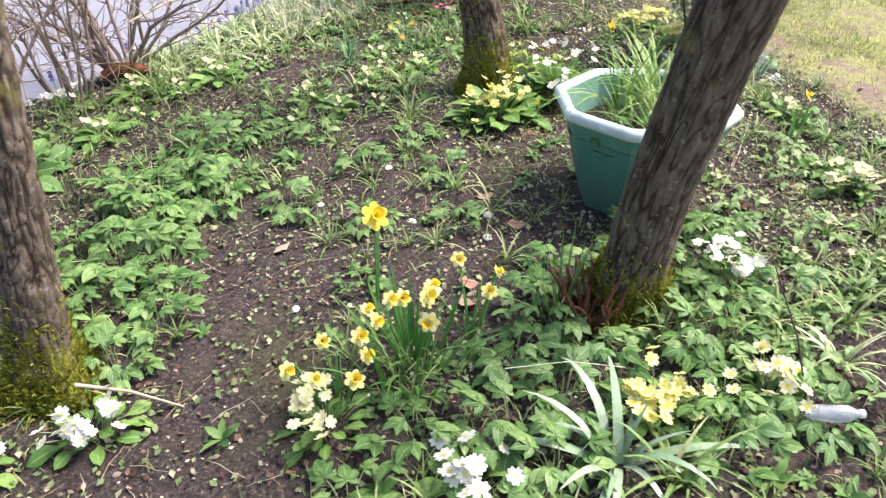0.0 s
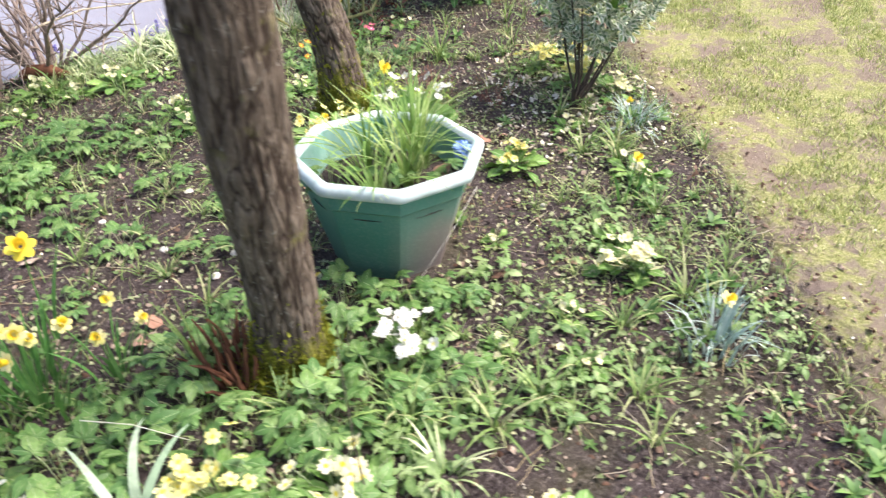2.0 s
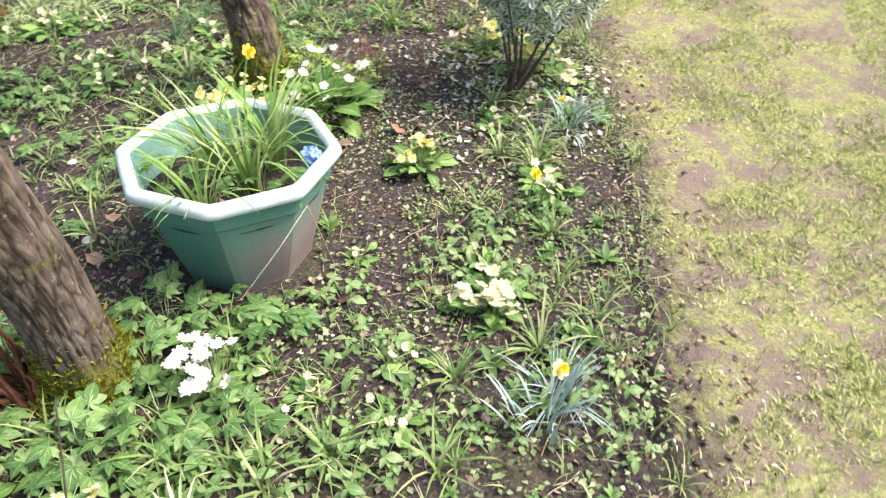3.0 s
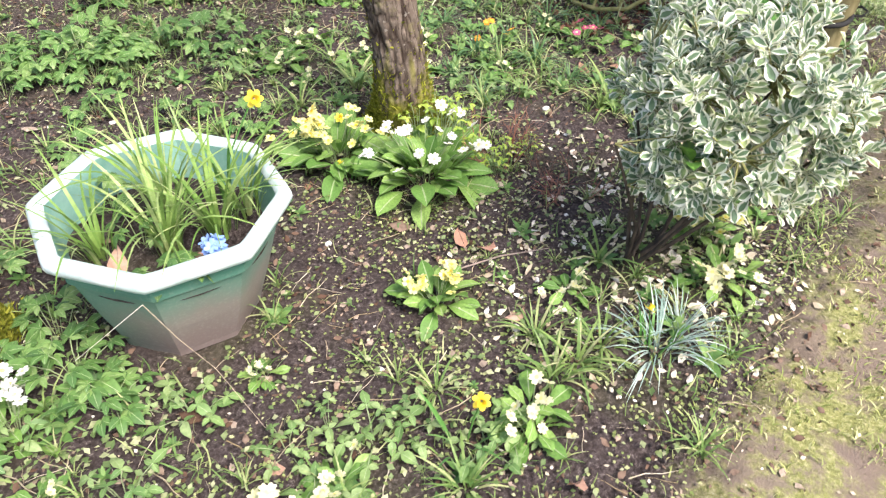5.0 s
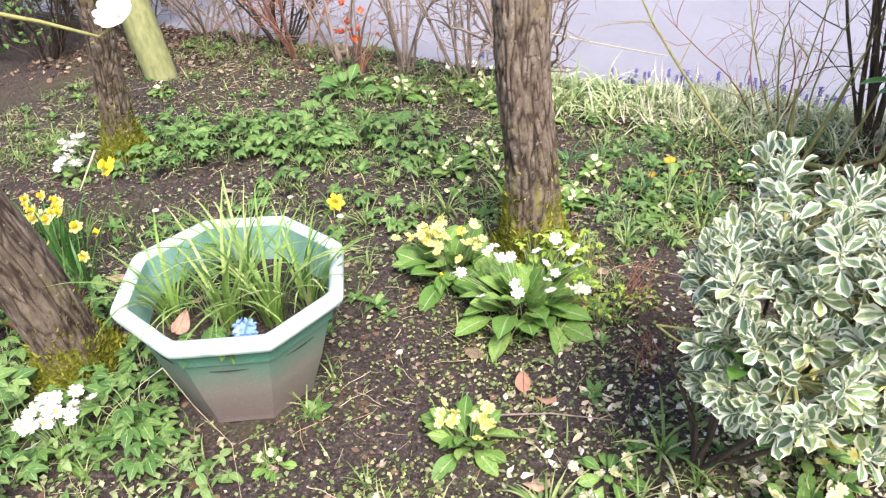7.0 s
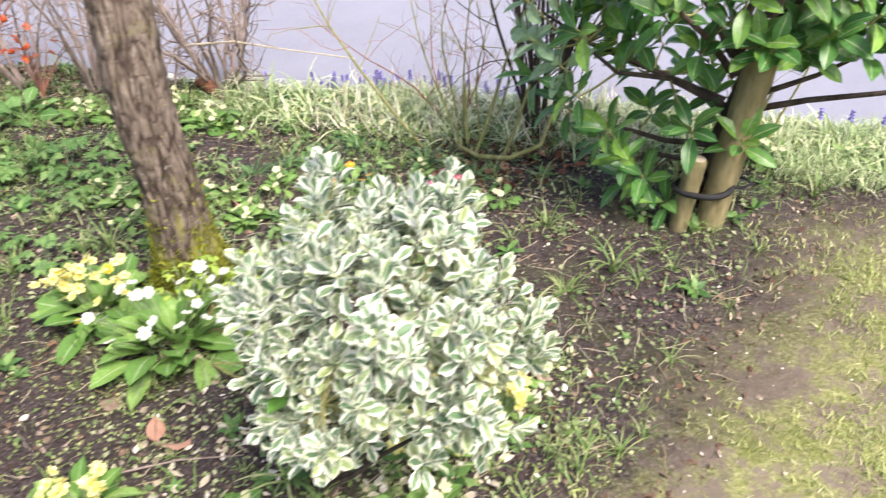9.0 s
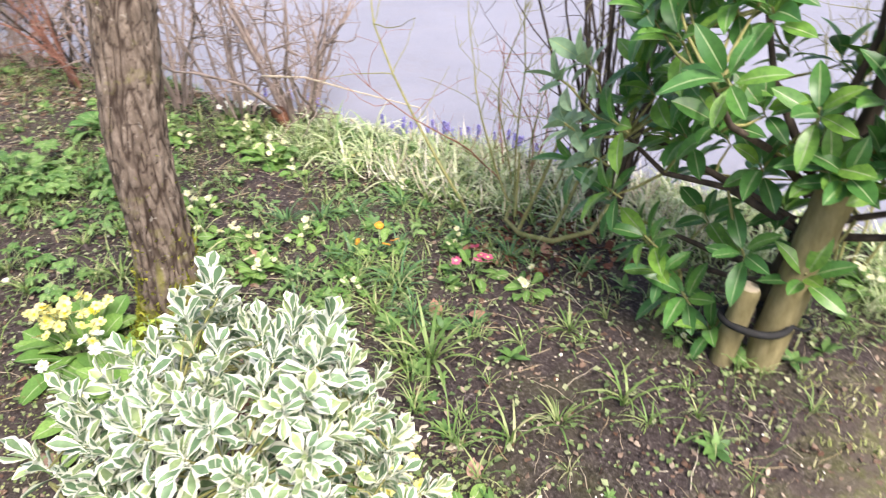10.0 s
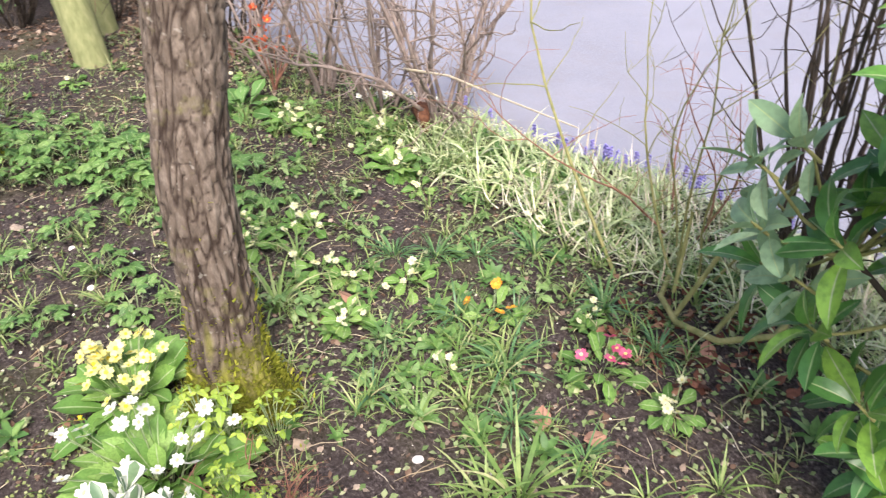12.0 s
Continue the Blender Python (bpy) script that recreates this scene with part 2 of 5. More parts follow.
GROUND, ROAD = groundmat(), roadmat()
POT, POT_IN, RIM = potmat("green_plastic", False), potmat("pale_green_plastic_inside", True), rimmat()
PEBBLE, _p = blank("pale_stone", 0.7)
wire(PEBBLE, ramp(PEBBLE, fractal(PEBBLE, 30), [(0.3, (0.5, 0.47, 0.42)), (0.7, (0.74, 0.72, 0.68))]), _p.inputs["Base Color"])
GLASSY, _p = blank("clear_plastic", 0.15)
_p.inputs["Transmission Weight"].default_value, _p.inputs["Base Color"].default_value = 0.75, (0.85, 0.9, 0.95, 1)

# ---- mesh helpers ----
rng = np.random.default_rng(7)


def mesh_of(name, chunks, mats, smooth=True):
    """One mesh from chunks of (points Nx3, faces MxK, material index)."""
    me = bpy.data.meshes.new(name)
    pts, loops, sizes, which, base = [], [], [], [], 0
    for v, f, mi in chunks:
        v, f = np.asarray(v, float).reshape(-1, 3), np.asarray(f, int)
        pts.append(v)
        loops.append((f + base).ravel())
        sizes.append(np.full(len(f), f.shape[1]))
        which.append(np.broadcast_to(mi, len(f)))
        base += len(v)
    pts, loops, sizes, which = (np.concatenate(a) for a in (pts, loops, sizes, which))
    me.vertices.add(len(pts))
    me.vertices.foreach_set("co", pts.ravel())
    me.loops.add(len(loops))
    me.loops.foreach_set("vertex_index", loops.astype(np.int32))
    me.polygons.add(len(sizes))
    me.polygons.foreach_set("loop_start", (np.cumsum(sizes) - sizes).astype(np.int32))
    me.polygons.foreach_set("loop_total", sizes.astype(np.int32))
    for m in mats:
        me.materials.append(m)
    me.polygons.foreach_set("material_index", which.astype(np.int32))
    me.polygons.foreach_set("use_smooth", np.full(len(sizes), smooth))
    me.update(calc_edges=True)
    me.validate()
    return me


def part(name, me, parent, m=None, label=""):
    ob = new(name, me)
    ob.parent = parent
    if m is not None:
        ob.matrix_basis = m
    return tagged(ob, label=label)


def placed(chunks, m):
    """Chunks moved by one matrix."""
    a = np.array(m)
    return [(np.asarray(v) @ a[:3, :3].T + a[:3, 3], f, mi) for v, f, mi in chunks]


def spread(chunks, mats4):
    """Chunks repeated at each of N matrices (Nx4x4)."""
    out = []
    for v, f, mi in chunks:
        v, f = np.asarray(v), np.asarray(f)
        p = np.einsum("nij,vj->nvi", mats4[:, :3, :3], v) + mats4[:, None, :3, 3]
        idx = f[None] + (np.arange(len(mats4)) * len(v))[:, None, None]
        out.append((p.reshape(-1, 3), idx.reshape(-1, f.shape[1]), np.tile(np.broadcast_to(mi, len(f)), len(mats4))))
    return out


def turns(x, y, z, yaw, pitch, roll, size):
    """N matrices: roll about the leaf's length, pitch up, yaw round; arrays."""
    n = len(x)
    yaw, pitch, roll, size, z = (np.broadcast_to(a, n).astype(float) for a in (yaw, pitch, roll, size, z))
    cy, sy, cp, sp, cr, sr = np.cos(yaw), np.sin(yaw), np.cos(pitch), np.sin(pitch), np.cos(roll), np.sin(roll)
    out = np.zeros((n, 4, 4))
    rz = np.zeros((n, 3, 3)); rz[:, 0, 0], rz[:, 0, 1], rz[:, 1, 0], rz[:, 1, 1], rz[:, 2, 2] = cy, -sy, sy, cy, 1
    ry = np.zeros((n, 3, 3)); ry[:, 0, 0], ry[:, 0, 2], ry[:, 2, 0], ry[:, 2, 2], ry[:, 1, 1] = cp, -sp, sp, cp, 1
    rx = np.zeros((n, 3, 3)); rx[:, 1, 1], rx[:, 1, 2], rx[:, 2, 1], rx[:, 2, 2], rx[:, 0, 0] = cr, -sr, sr, cr, 1
    out[:, :3, :3] = rz @ ry @ rx * size[:, None, None]
    out[:, 0, 3], out[:, 1, 3], out[:, 2, 3], out[:, 3, 3] = x, y, z, 1
    return out


def leaf(length, width, fold=0.25, curl=0.4, n=6, cols=(-1, -0.5, -0.07, 0.07, 0.5, 1), second=(2,), bulge=0.45, wave=0.0, stalk=0.0, seed=0):
    """A leaf along +x: outline widest at bulge, folded along its rib, tip curling down; strips in second take material 1."""
    r = np.random.default_rng(seed)
    s = np.linspace(0, 1, n + 1)
    w = np.sin(np.pi * s ** (math.log(0.5) / math.log(bulge))) ** 0.75 * (1 - 0.04 * s) + 0.04
    w[-1] = 0.02
    c = np.array(cols, float)
    x = stalk + length * s[:, None] * np.ones(len(c))
    y = width / 2 * w[:, None] * c
    z = -curl * length * s[:, None] ** 2 + fold * np.abs(y) + wave * r.uniform(-1, 1, (n + 1, len(c))) * np.abs(c)
    z = z + 0.12 * length * s[:, None]
    v = np.stack([x, y, z], -1).reshape(-1, 3)
    k = len(c)
    f, mi = [], []
    for i in range(n):
        for j in range(k - 1):
            f.append((i * k + j, (i + 1) * k + j, (i + 1) * k + j + 1, i * k + j + 1))
            mi.append(1 if j in second else 0)
    out = [(v, f, np.array(mi))]
    if stalk:
        out += tube([(0, 0, 0), (stalk * 0.6, 0, 0.0), (stalk, 0, 0)], [0.0016, 0.0014, 0.001], 3, 1)
    return out


def blade(length, width, bend, n=4):
    """A grass blade rising from the origin along +z and bending over to +x."""
    s = np.linspace(0, 1, n + 1)
    a = bend * s
    x, z = np.cumsum(np.sin(a)) * length / n, np.cumsum(np.cos(a)) * length / n
    x, z = np.concatenate([[0], x[:-1]]), np.concatenate([[0], z[:-1]])
    w = width / 2 * (1 - s ** 2.5) + 0.0002
    v = np.concatenate([np.stack([x, -w, z], -1), np.stack([x, w, z], -1)])
    f = [(i, i + 1, n + 2 + i, n + 1 + i) for i in range(n)]
    return [(v, f, 0)]


def tube(points, radii, sides=6, mi=0, cap=True):
    p = np.array(points, float)
    t = np.gradient(p, axis=0)
    t /= np.linalg.norm(t, axis=1)[:, None] + 1e-9
    ref = np.array([1.0, 0, 0]) if abs(t[0][0]) < 0.8 else np.array([0, 1.0, 0])
    rings = []
    for c, d, r in zip(p, t, radii):
        u = ref - d * (ref @ d)
        u /= np.linalg.norm(u)
        ref = u
        w = np.cross(d, u)
        a = np.arange(sides) * 2 * np.pi / sides
        rings.append(c + r * (np.cos(a)[:, None] * u + np.sin(a)[:, None] * w))
    v = np.concatenate(rings)
    f = [(i * sides + j, i * sides + (j + 1) % sides, (i + 1) * sides + (j + 1) % sides, (i + 1) * sides + j) for i in range(len(p) - 1) for j in range(sides)]
    out = [(v, f, mi)]
    if cap:
        top = np.concatenate([rings[-1], [p[-1]]])
        out.append((top, [(j, (j + 1) % sides, sides) for j in range(sides)], mi))
    return out


def wander(start, way, length, n, jitter, lift=0.0, r=rng):
    """A crooked line of n steps."""
    p, d = [np.array(start, float)], np.array(way, float)
    for _ in range(n):
        d = d / np.linalg.norm(d) + r.normal(0, jitter, 3) + np.array([0, 0, lift])
        d /= np.linalg.norm(d)
        p.append(p[-1] + d * length / n)
    return p


def flower(petals, size, notch, cup, eye, tube_len=0.0, wide=0.9):
    """An open flower facing +z: petals (material 0) and an eye or trumpet (material 1)."""
    out = []
    for i in range(petals):
        a = 2 * math.pi * i / petals
        s = np.array([0.12, 0.5, 0.85, 1.0])
        w = np.array([0.10, 0.42, 0.40, 0.22]) * wide * 5 / petals
        v = []
        for k in range(4):
            for c in (-1, 0, 1):
                rad = s[k] * size - (notch * size if k == 3 and c == 0 else 0)
                v.append((rad, c * w[k] * size, cup * size * s[k] ** 1.5 - (0.05 * size if c else 0)))
        v = np.array(v)
        ca, sa = math.cos(a), math.sin(a)
        v = v @ np.array([[ca, sa, 0], [-sa, ca, 0], [0, 0, 1]])
        f = [(k * 3 + c, k * 3 + 3 + c, k * 3 + 4 + c, k * 3 + 1 + c) for k in range(3) for c in range(2)]
        out.append((v, f, 0))
    if tube_len:
        m = 10
        rings = [(0.0, 0.30), (0.5, 0.34), (0.85, 0.40), (1.0, 0.52)]
        v = [(math.cos(t * 2 * math.pi / m) * r * size * (1 + 0.06 * (t % 2) * (h == 1.0)), math.sin(t * 2 * math.pi / m) * r * size, h * tube_len) for h, r in rings for t in range(m)]
        f = [(k * m + j, k * m + (j + 1) % m, (k + 1) * m + (j + 1) % m, (k + 1) * m + j) for k in range(3) for j in range(m)]
        out.append((np.array(v), f, 1))
    else:
        m = 6
        v = [(math.cos(t * math.pi / 3) * eye * size, math.sin(t * math.pi / 3) * eye * size, 0.03 * size + 0.0015) for t in range(m)] + [(0, 0, 0.05 * size)]
        out.append((np.array(v), [(j, (j + 1) % m, m) for j in range(m)], 1))
    return out


# ---- ground and road ----
EDGE = np.array([(-2.6, -3.2), (-0.9, -1.2), (-0.06, -0.01), (0.09, 0.19), (0.33, 0.49), (0.66, 0.91), (1.02, 1.51), (1.29, 2.0), (1.38, 2.33), (1.55, 2.65), (1.58, 2.95), (1.8, 3.2), (2.6, 3.32), (60, 3.4)])


def turf_side(x, y):
    """Signed distance to the lawn's edge, positive on the lawn."""
    x, y = np.asarray(x, float), np.asarray(y, float)
    best = np.full(x.shape, 1e9)
    sign = np.ones(x.shape)
    for (ax, ay), (bx, by) in zip(EDGE[:-1], EDGE[1:]):
        dx, dy = bx - ax, by - ay
        k = np.clip(((x - ax) * dx + (y - ay) * dy) / (dx * dx + dy * dy), 0, 1)
        d = np.hypot(x - ax - k * dx, y - ay - k * dy)
        c = dx * (y - ay) - dy * (x - ax)
        near = d < best
        sign = np.where(near, np.where(c < 0, 1.0, -1.0), sign)
        best = np.minimum(best, d)
    return best * sign


def waves(x, y):
    z = 0.012 * np.sin(3.1 * x + 1.3 * y) * np.cos(2.3 * y - 0.7 * x) + 0.006 * np.sin(9.7 * x - 4 * y) * np.cos(8.1 * y + 3 * x)
    far = np.clip((np.hypot(x, y - 1.5) - 8) / 10, 0, 1)
    return z * (1 - far)


def level(x, y):
    """The ground's height: bed raised a little, the lawn a little lower, the verge falling to the road."""
    x, y = np.asarray(x, float), np.asarray(y, float)
    z = waves(x, y)
    z = z - 0.02 * np.clip(turf_side(x, y) / 0.06, 0, 1)
    rim = 3.92 + 0.03 * np.sin(2.1 * x) + 0.03 * np.sin(5.3 * x + 1)
    return z - 0.13 * np.clip((y - rim + 0.10) / 0.16, 0, 1)


fx = np.concatenate([-np.geomspace(900, 4.4, 16), np.arange(-4.3, 2.9, 0.024), np.geomspace(3.0, 900, 16)])
fy = np.concatenate([-np.geomspace(900, 0.9, 16), np.arange(-0.8, 4.1, 0.024), np.geomspace(4.2, 900, 16)])
gx, gy = np.meshgrid(fx, fy, indexing="ij")
gz = level(gx, gy)
near = (gx > -4.3) & (gx < 2.9) & (gy > -0.8) & (gy < 4.1)
side = turf_side(gx, gy)
lump = rng.normal(0, 1, gx.shape)
lump = (lump + np.roll(lump, 1, 0) + np.roll(lump, 1, 1) + np.roll(lump, (1, 1), (0, 1))) / 2
gz = gz + near * lump * np.where(side > 0, 0.0025, 0.0048)
gz = gz - near * 0.050 * np.exp(-((side + 0.03 + 0.012 * np.sin(11 * gx + 7 * gy)) / 0.028) ** 2) * np.clip(1.3 - gy, 0, 1)
ni, nj = gx.shape
ii, jj = np.meshgrid(np.arange(ni - 1), np.arange(nj - 1), indexing="ij")
quads = np.stack([ii * nj + jj, (ii + 1) * nj + jj, (ii + 1) * nj + jj + 1, ii * nj + jj + 1], -1).reshape(-1, 4)
gm = mesh_of("ground", [(np.stack([gx, gy, gz], -1).reshape(-1, 3), quads, 0)], [GROUND])
at = gm.attributes.new("turf", "FLOAT", "POINT")
at.data.foreach_set("value", np.clip((side + rng.normal(0, 0.03, side.shape) - 0.03) / (0.12 + 0.4 * np.clip(gy - 1.4, 0, 1)), 0, 1).ravel().astype(np.float32))
ground = tagged(new("ground", gm), "dark crumbly garden soil merging into thin mossy lawn", "ground", kind="structure")

rx_ = np.concatenate([[-400, -60], np.arange(-12, 12, 0.5), [60, 400]])
ry_ = np.array([3.86, 3.9, 4.2, 5, 6, 7.5, 9.2])
ax_, ay_ = np.meshgrid(rx_, ry_, indexing="ij")
az_ = -0.072 + 0.004 * np.sin(ax_ * 1.7 + ay_)
ni, nj = ax_.shape
ii, jj = np.meshgrid(np.arange(ni - 1), np.arange(nj - 1), indexing="ij")
rq = np.stack([ii * nj + jj, (ii + 1) * nj + jj, (ii + 1) * nj + jj + 1, ii * nj + jj + 1], -1).reshape(-1, 4)
road = tagged(new("road", mesh_of("road", [(np.stack([ax_, ay_, az_], -1).reshape(-1, 3), rq, 0)], [ROAD])), "pale grey worn road beside the flower bed", "road", kind="structure")


def z_at(x, y):
    return float(level(x, y))


# ---- trees ----
def tree(centre, label, rings, moss_h, seed, flare=0.06, crack=0.008, tall=8, plates=24, fine=52):
    """A trunk through (x, y, z, radius) rings, with cracked bark, and a mossy collar."""
    r = np.random.default_rng(seed)
    root = tagged(new("tree"), label, "tree")
    root.matrix_basis = pose(*centre)
    rings = np.array(rings)
    zz = np.linspace(rings[0, 2], rings[-1, 2], int((rings[-1, 2] - rings[0, 2]) / 0.008))
    px, py, pr = (np.interp(zz, rings[:, 2], rings[:, k]) for k in (0, 1, 3))
    for arr in (px, py, pr):
        arr[:] = np.convolve(np.pad(arr, 12, "edge"), np.ones(25) / 25, "valid")
    sides = 150
    a = np.arange(sides) * 2 * np.pi / sides
    v, heights, mossy = [], [], []
    for i, z in enumerate(zz):
        low = math.exp(-max(z, 0) / 0.09)
        for t in a:
            q = Vector((math.cos(t) * pr[i] * fine, math.sin(t) * pr[i] * fine, z * tall + seed))
            q += noise.noise_vector(Vector((q.x * 0.5, q.y * 0.5, z * 14))) * 0.35
            h = min(1.0, abs(noise.noise(q)) * 3.6 + 0.12 * noise.noise(q * 4.0))
            k = Vector((math.cos(t) * pr[i] * 19 + 5, math.sin(t) * pr[i] * 19, z * plates + seed))
            h = min(h, 0.08 + abs(noise.noise(k + noise.noise_vector(q) * 0.4)) * 5.0)
            h = h * (0.82 + 0.5 * noise.noise(q * 2.3))
            big = noise.noise(Vector((math.cos(t) * 1.3, math.sin(t) * 1.3, z * 1.5 + seed)))
            rad = pr[i] * (1 + 0.08 * big) + crack * (h - 0.6) + flare * low * (0.6 + 0.5 * math.cos(3 * t + seed) * 0.8)
            v.append((px[i] - centre[0] + rad * math.cos(t), py[i] - centre[1] + rad * math.sin(t), z - centre[2]))
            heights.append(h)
            mossy.append(min(1.0, max(0.0, 1.3 - z / moss_h + 1.3 * noise.noise(Vector((math.cos(t) * 3, math.sin(t) * 3, z * 12))))))
    n = len(zz)
    f = [(i * sides + j, i * sides + (j + 1) % sides, (i + 1) * sides + (j + 1) % sides, (i + 1) * sides + j) for i in range(n - 1) for j in range(sides)]
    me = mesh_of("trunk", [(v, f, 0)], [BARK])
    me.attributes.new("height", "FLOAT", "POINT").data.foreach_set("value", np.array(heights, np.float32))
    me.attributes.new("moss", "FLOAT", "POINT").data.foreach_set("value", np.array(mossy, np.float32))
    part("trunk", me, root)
    count = 6000
    t, z = r.uniform(0, 2 * np.pi, count), r.exponential(moss_h * 0.42, count)
    rad = np.interp(z, zz, pr) + flare * np.exp(-z / 0.09) * (0.6 + 0.4 * np.cos(3 * t + seed)) + r.exponential(0.02, count) * np.exp(-z / 0.05)
    bx, by = np.interp(z, zz, px) - centre[0], np.interp(z, zz, py) - centre[1]
    mt = turns(bx + rad * np.cos(t), by + rad * np.sin(t), z - centre[2] - 0.004, t + r.normal(0, 0.6, count), r.uniform(-0.7, 0.3, count), r.normal(0, 0.5, count), r.uniform(0.6, 1.5, count))
    part("moss", mesh_of("moss", spread(blade(0.016, 0.005, 0.9, 2), mt), [MOSS]), root, label="yellow-green moss round the foot")
    return root


tree_a = tree((-1.13, 0.975, 0), "slim leaning tree with furrowed brown bark beside the planter",
     [(-1.135, 0.985, -0.05, 0.098), (-1.125, 0.975, 0.1, 0.090), (-1.125, 0.94, 0.4, 0.090), (-1.15, 0.877, 0.7, 0.089), (-1.165, 0.815, 1.0, 0.091), (-1.185, 0.76, 1.3, 0.092), (-1.23, 0.66, 2.2, 0.092)], 0.10, 3, 0.03, tall=5, plates=8, fine=58, crack=0.0055)
tree_b = tree((-0.185, 2.15, 0), "curved tree with scaly grey-brown bark and mossy foot behind the primroses",
     [(-0.165, 2.13, -0.05, 0.105), (-0.175, 2.135, 0.1, 0.094), (-0.185, 2.165, 0.35, 0.086), (-0.238, 2.203, 0.65, 0.086), (-0.283, 2.303, 1.0, 0.091), (-0.326, 2.407, 1.4, 0.091), (-0.37, 2.51, 1.9, 0.088), (-0.41, 2.58, 2.3, 0.085)], 0.19, 11, 0.065)
tree_c = tree((-2.35, 2.05, 0), "dark slim tree with mossy foot among white primroses",
     [(-2.36, 2.05, -0.05, 0.09), (-2.33, 2.05, 0.15, 0.073), (-2.25, 2.05, 0.5, 0.063), (-2.16, 2.045, 1.0, 0.062), (-2.06, 2.04, 1.5, 0.062), (-1.93, 2.03, 2.2, 0.06)], 0.16, 23, 0.05)

# ---- planter ----
PC = (-0.617, 1.208)


def planter():
    root = tagged(new("planter"), "octagonal green plastic planter with faded pale rim, standing on soil", "plant pot")
    root.matrix_basis = Matrix.Translation((PC[0], PC[1], -0.004)) @ Matrix.Rotation(radians(4.5), 4, Vector((-0.287, 0.958, 0))) @ Matrix.Rotation(radians(-95.9), 4, "Z") @ Matrix.Diagonal((0.995, 0.995, 0.985, 1))

    def rings(profile):
        v = []
        for rad, z in profile:
            for k in range(8):
                a0 = radians(45 * k + 22.5)
                for off, shrink in ((-5, 0.975), (0, 1.0), (5, 0.975)):
                    a = a0 + radians(off)
                    base = rad * 1.04 * math.cos(radians(22.5)) / math.cos(radians(22.5 - abs(off)))
                    v.append((math.cos(a) * base * (0.992 if off == 0 else 1), math.sin(a) * base * (0.992 if off == 0 else 1), z))
        n = 24
        f = [(i * n + j, i * n + (j + 1) % n, (i + 1) * n + (j + 1) % n, (i + 1) * n + j) for i in range(len(profile) - 1) for j in range(n)]
        return [(v, f, 0)]
    part("body", mesh_of("body", rings([(0.10, 0.004), (0.178, 0.004), (0.187, 0.012), (0.190, 0.03), (0.224, 0.15), (0.252, 0.265), (0.257, 0.285), (0.267, 0.295), (0.272, 0.34), (0.274, 0.352)]), [POT], smooth=False), root)
    part("rim", mesh_of("rim", rings([(0.272, 0.352), (0.288, 0.346), (0.298, 0.352), (0.302, 0.364), (0.300, 0.377), (0.292, 0.386), (0.279, 0.389), (0.268, 0.384), (0.262, 0.372)]), [RIM]), root, label="pale weathered rolled rim")
    part("inside_wall", mesh_of("inside_wall", rings([(0.262, 0.372), (0.258, 0.34), (0.24, 0.24), (0.235, 0.20)]), [POT_IN], smooth=False), root)
    s = np.linspace(0, 1, 14)
    v = [(rr * 0.247 * math.cos(t), rr * 0.247 * math.sin(t), 0.262 + rng.normal(0, 0.006) * (rr < 1)) for rr in s for t in np.arange(40) * 2 * np.pi / 40]
    f = [(i * 40 + j, (i + 1) * 40 + j, (i + 1) * 40 + (j + 1) % 40, i * 40 + (j + 1) % 40) for i in range(13) for j in range(40)]
    part("soil", mesh_of("soil", [(v, f, 0)], [GROUND]), root, label="dark potting soil")
    return root


planter()


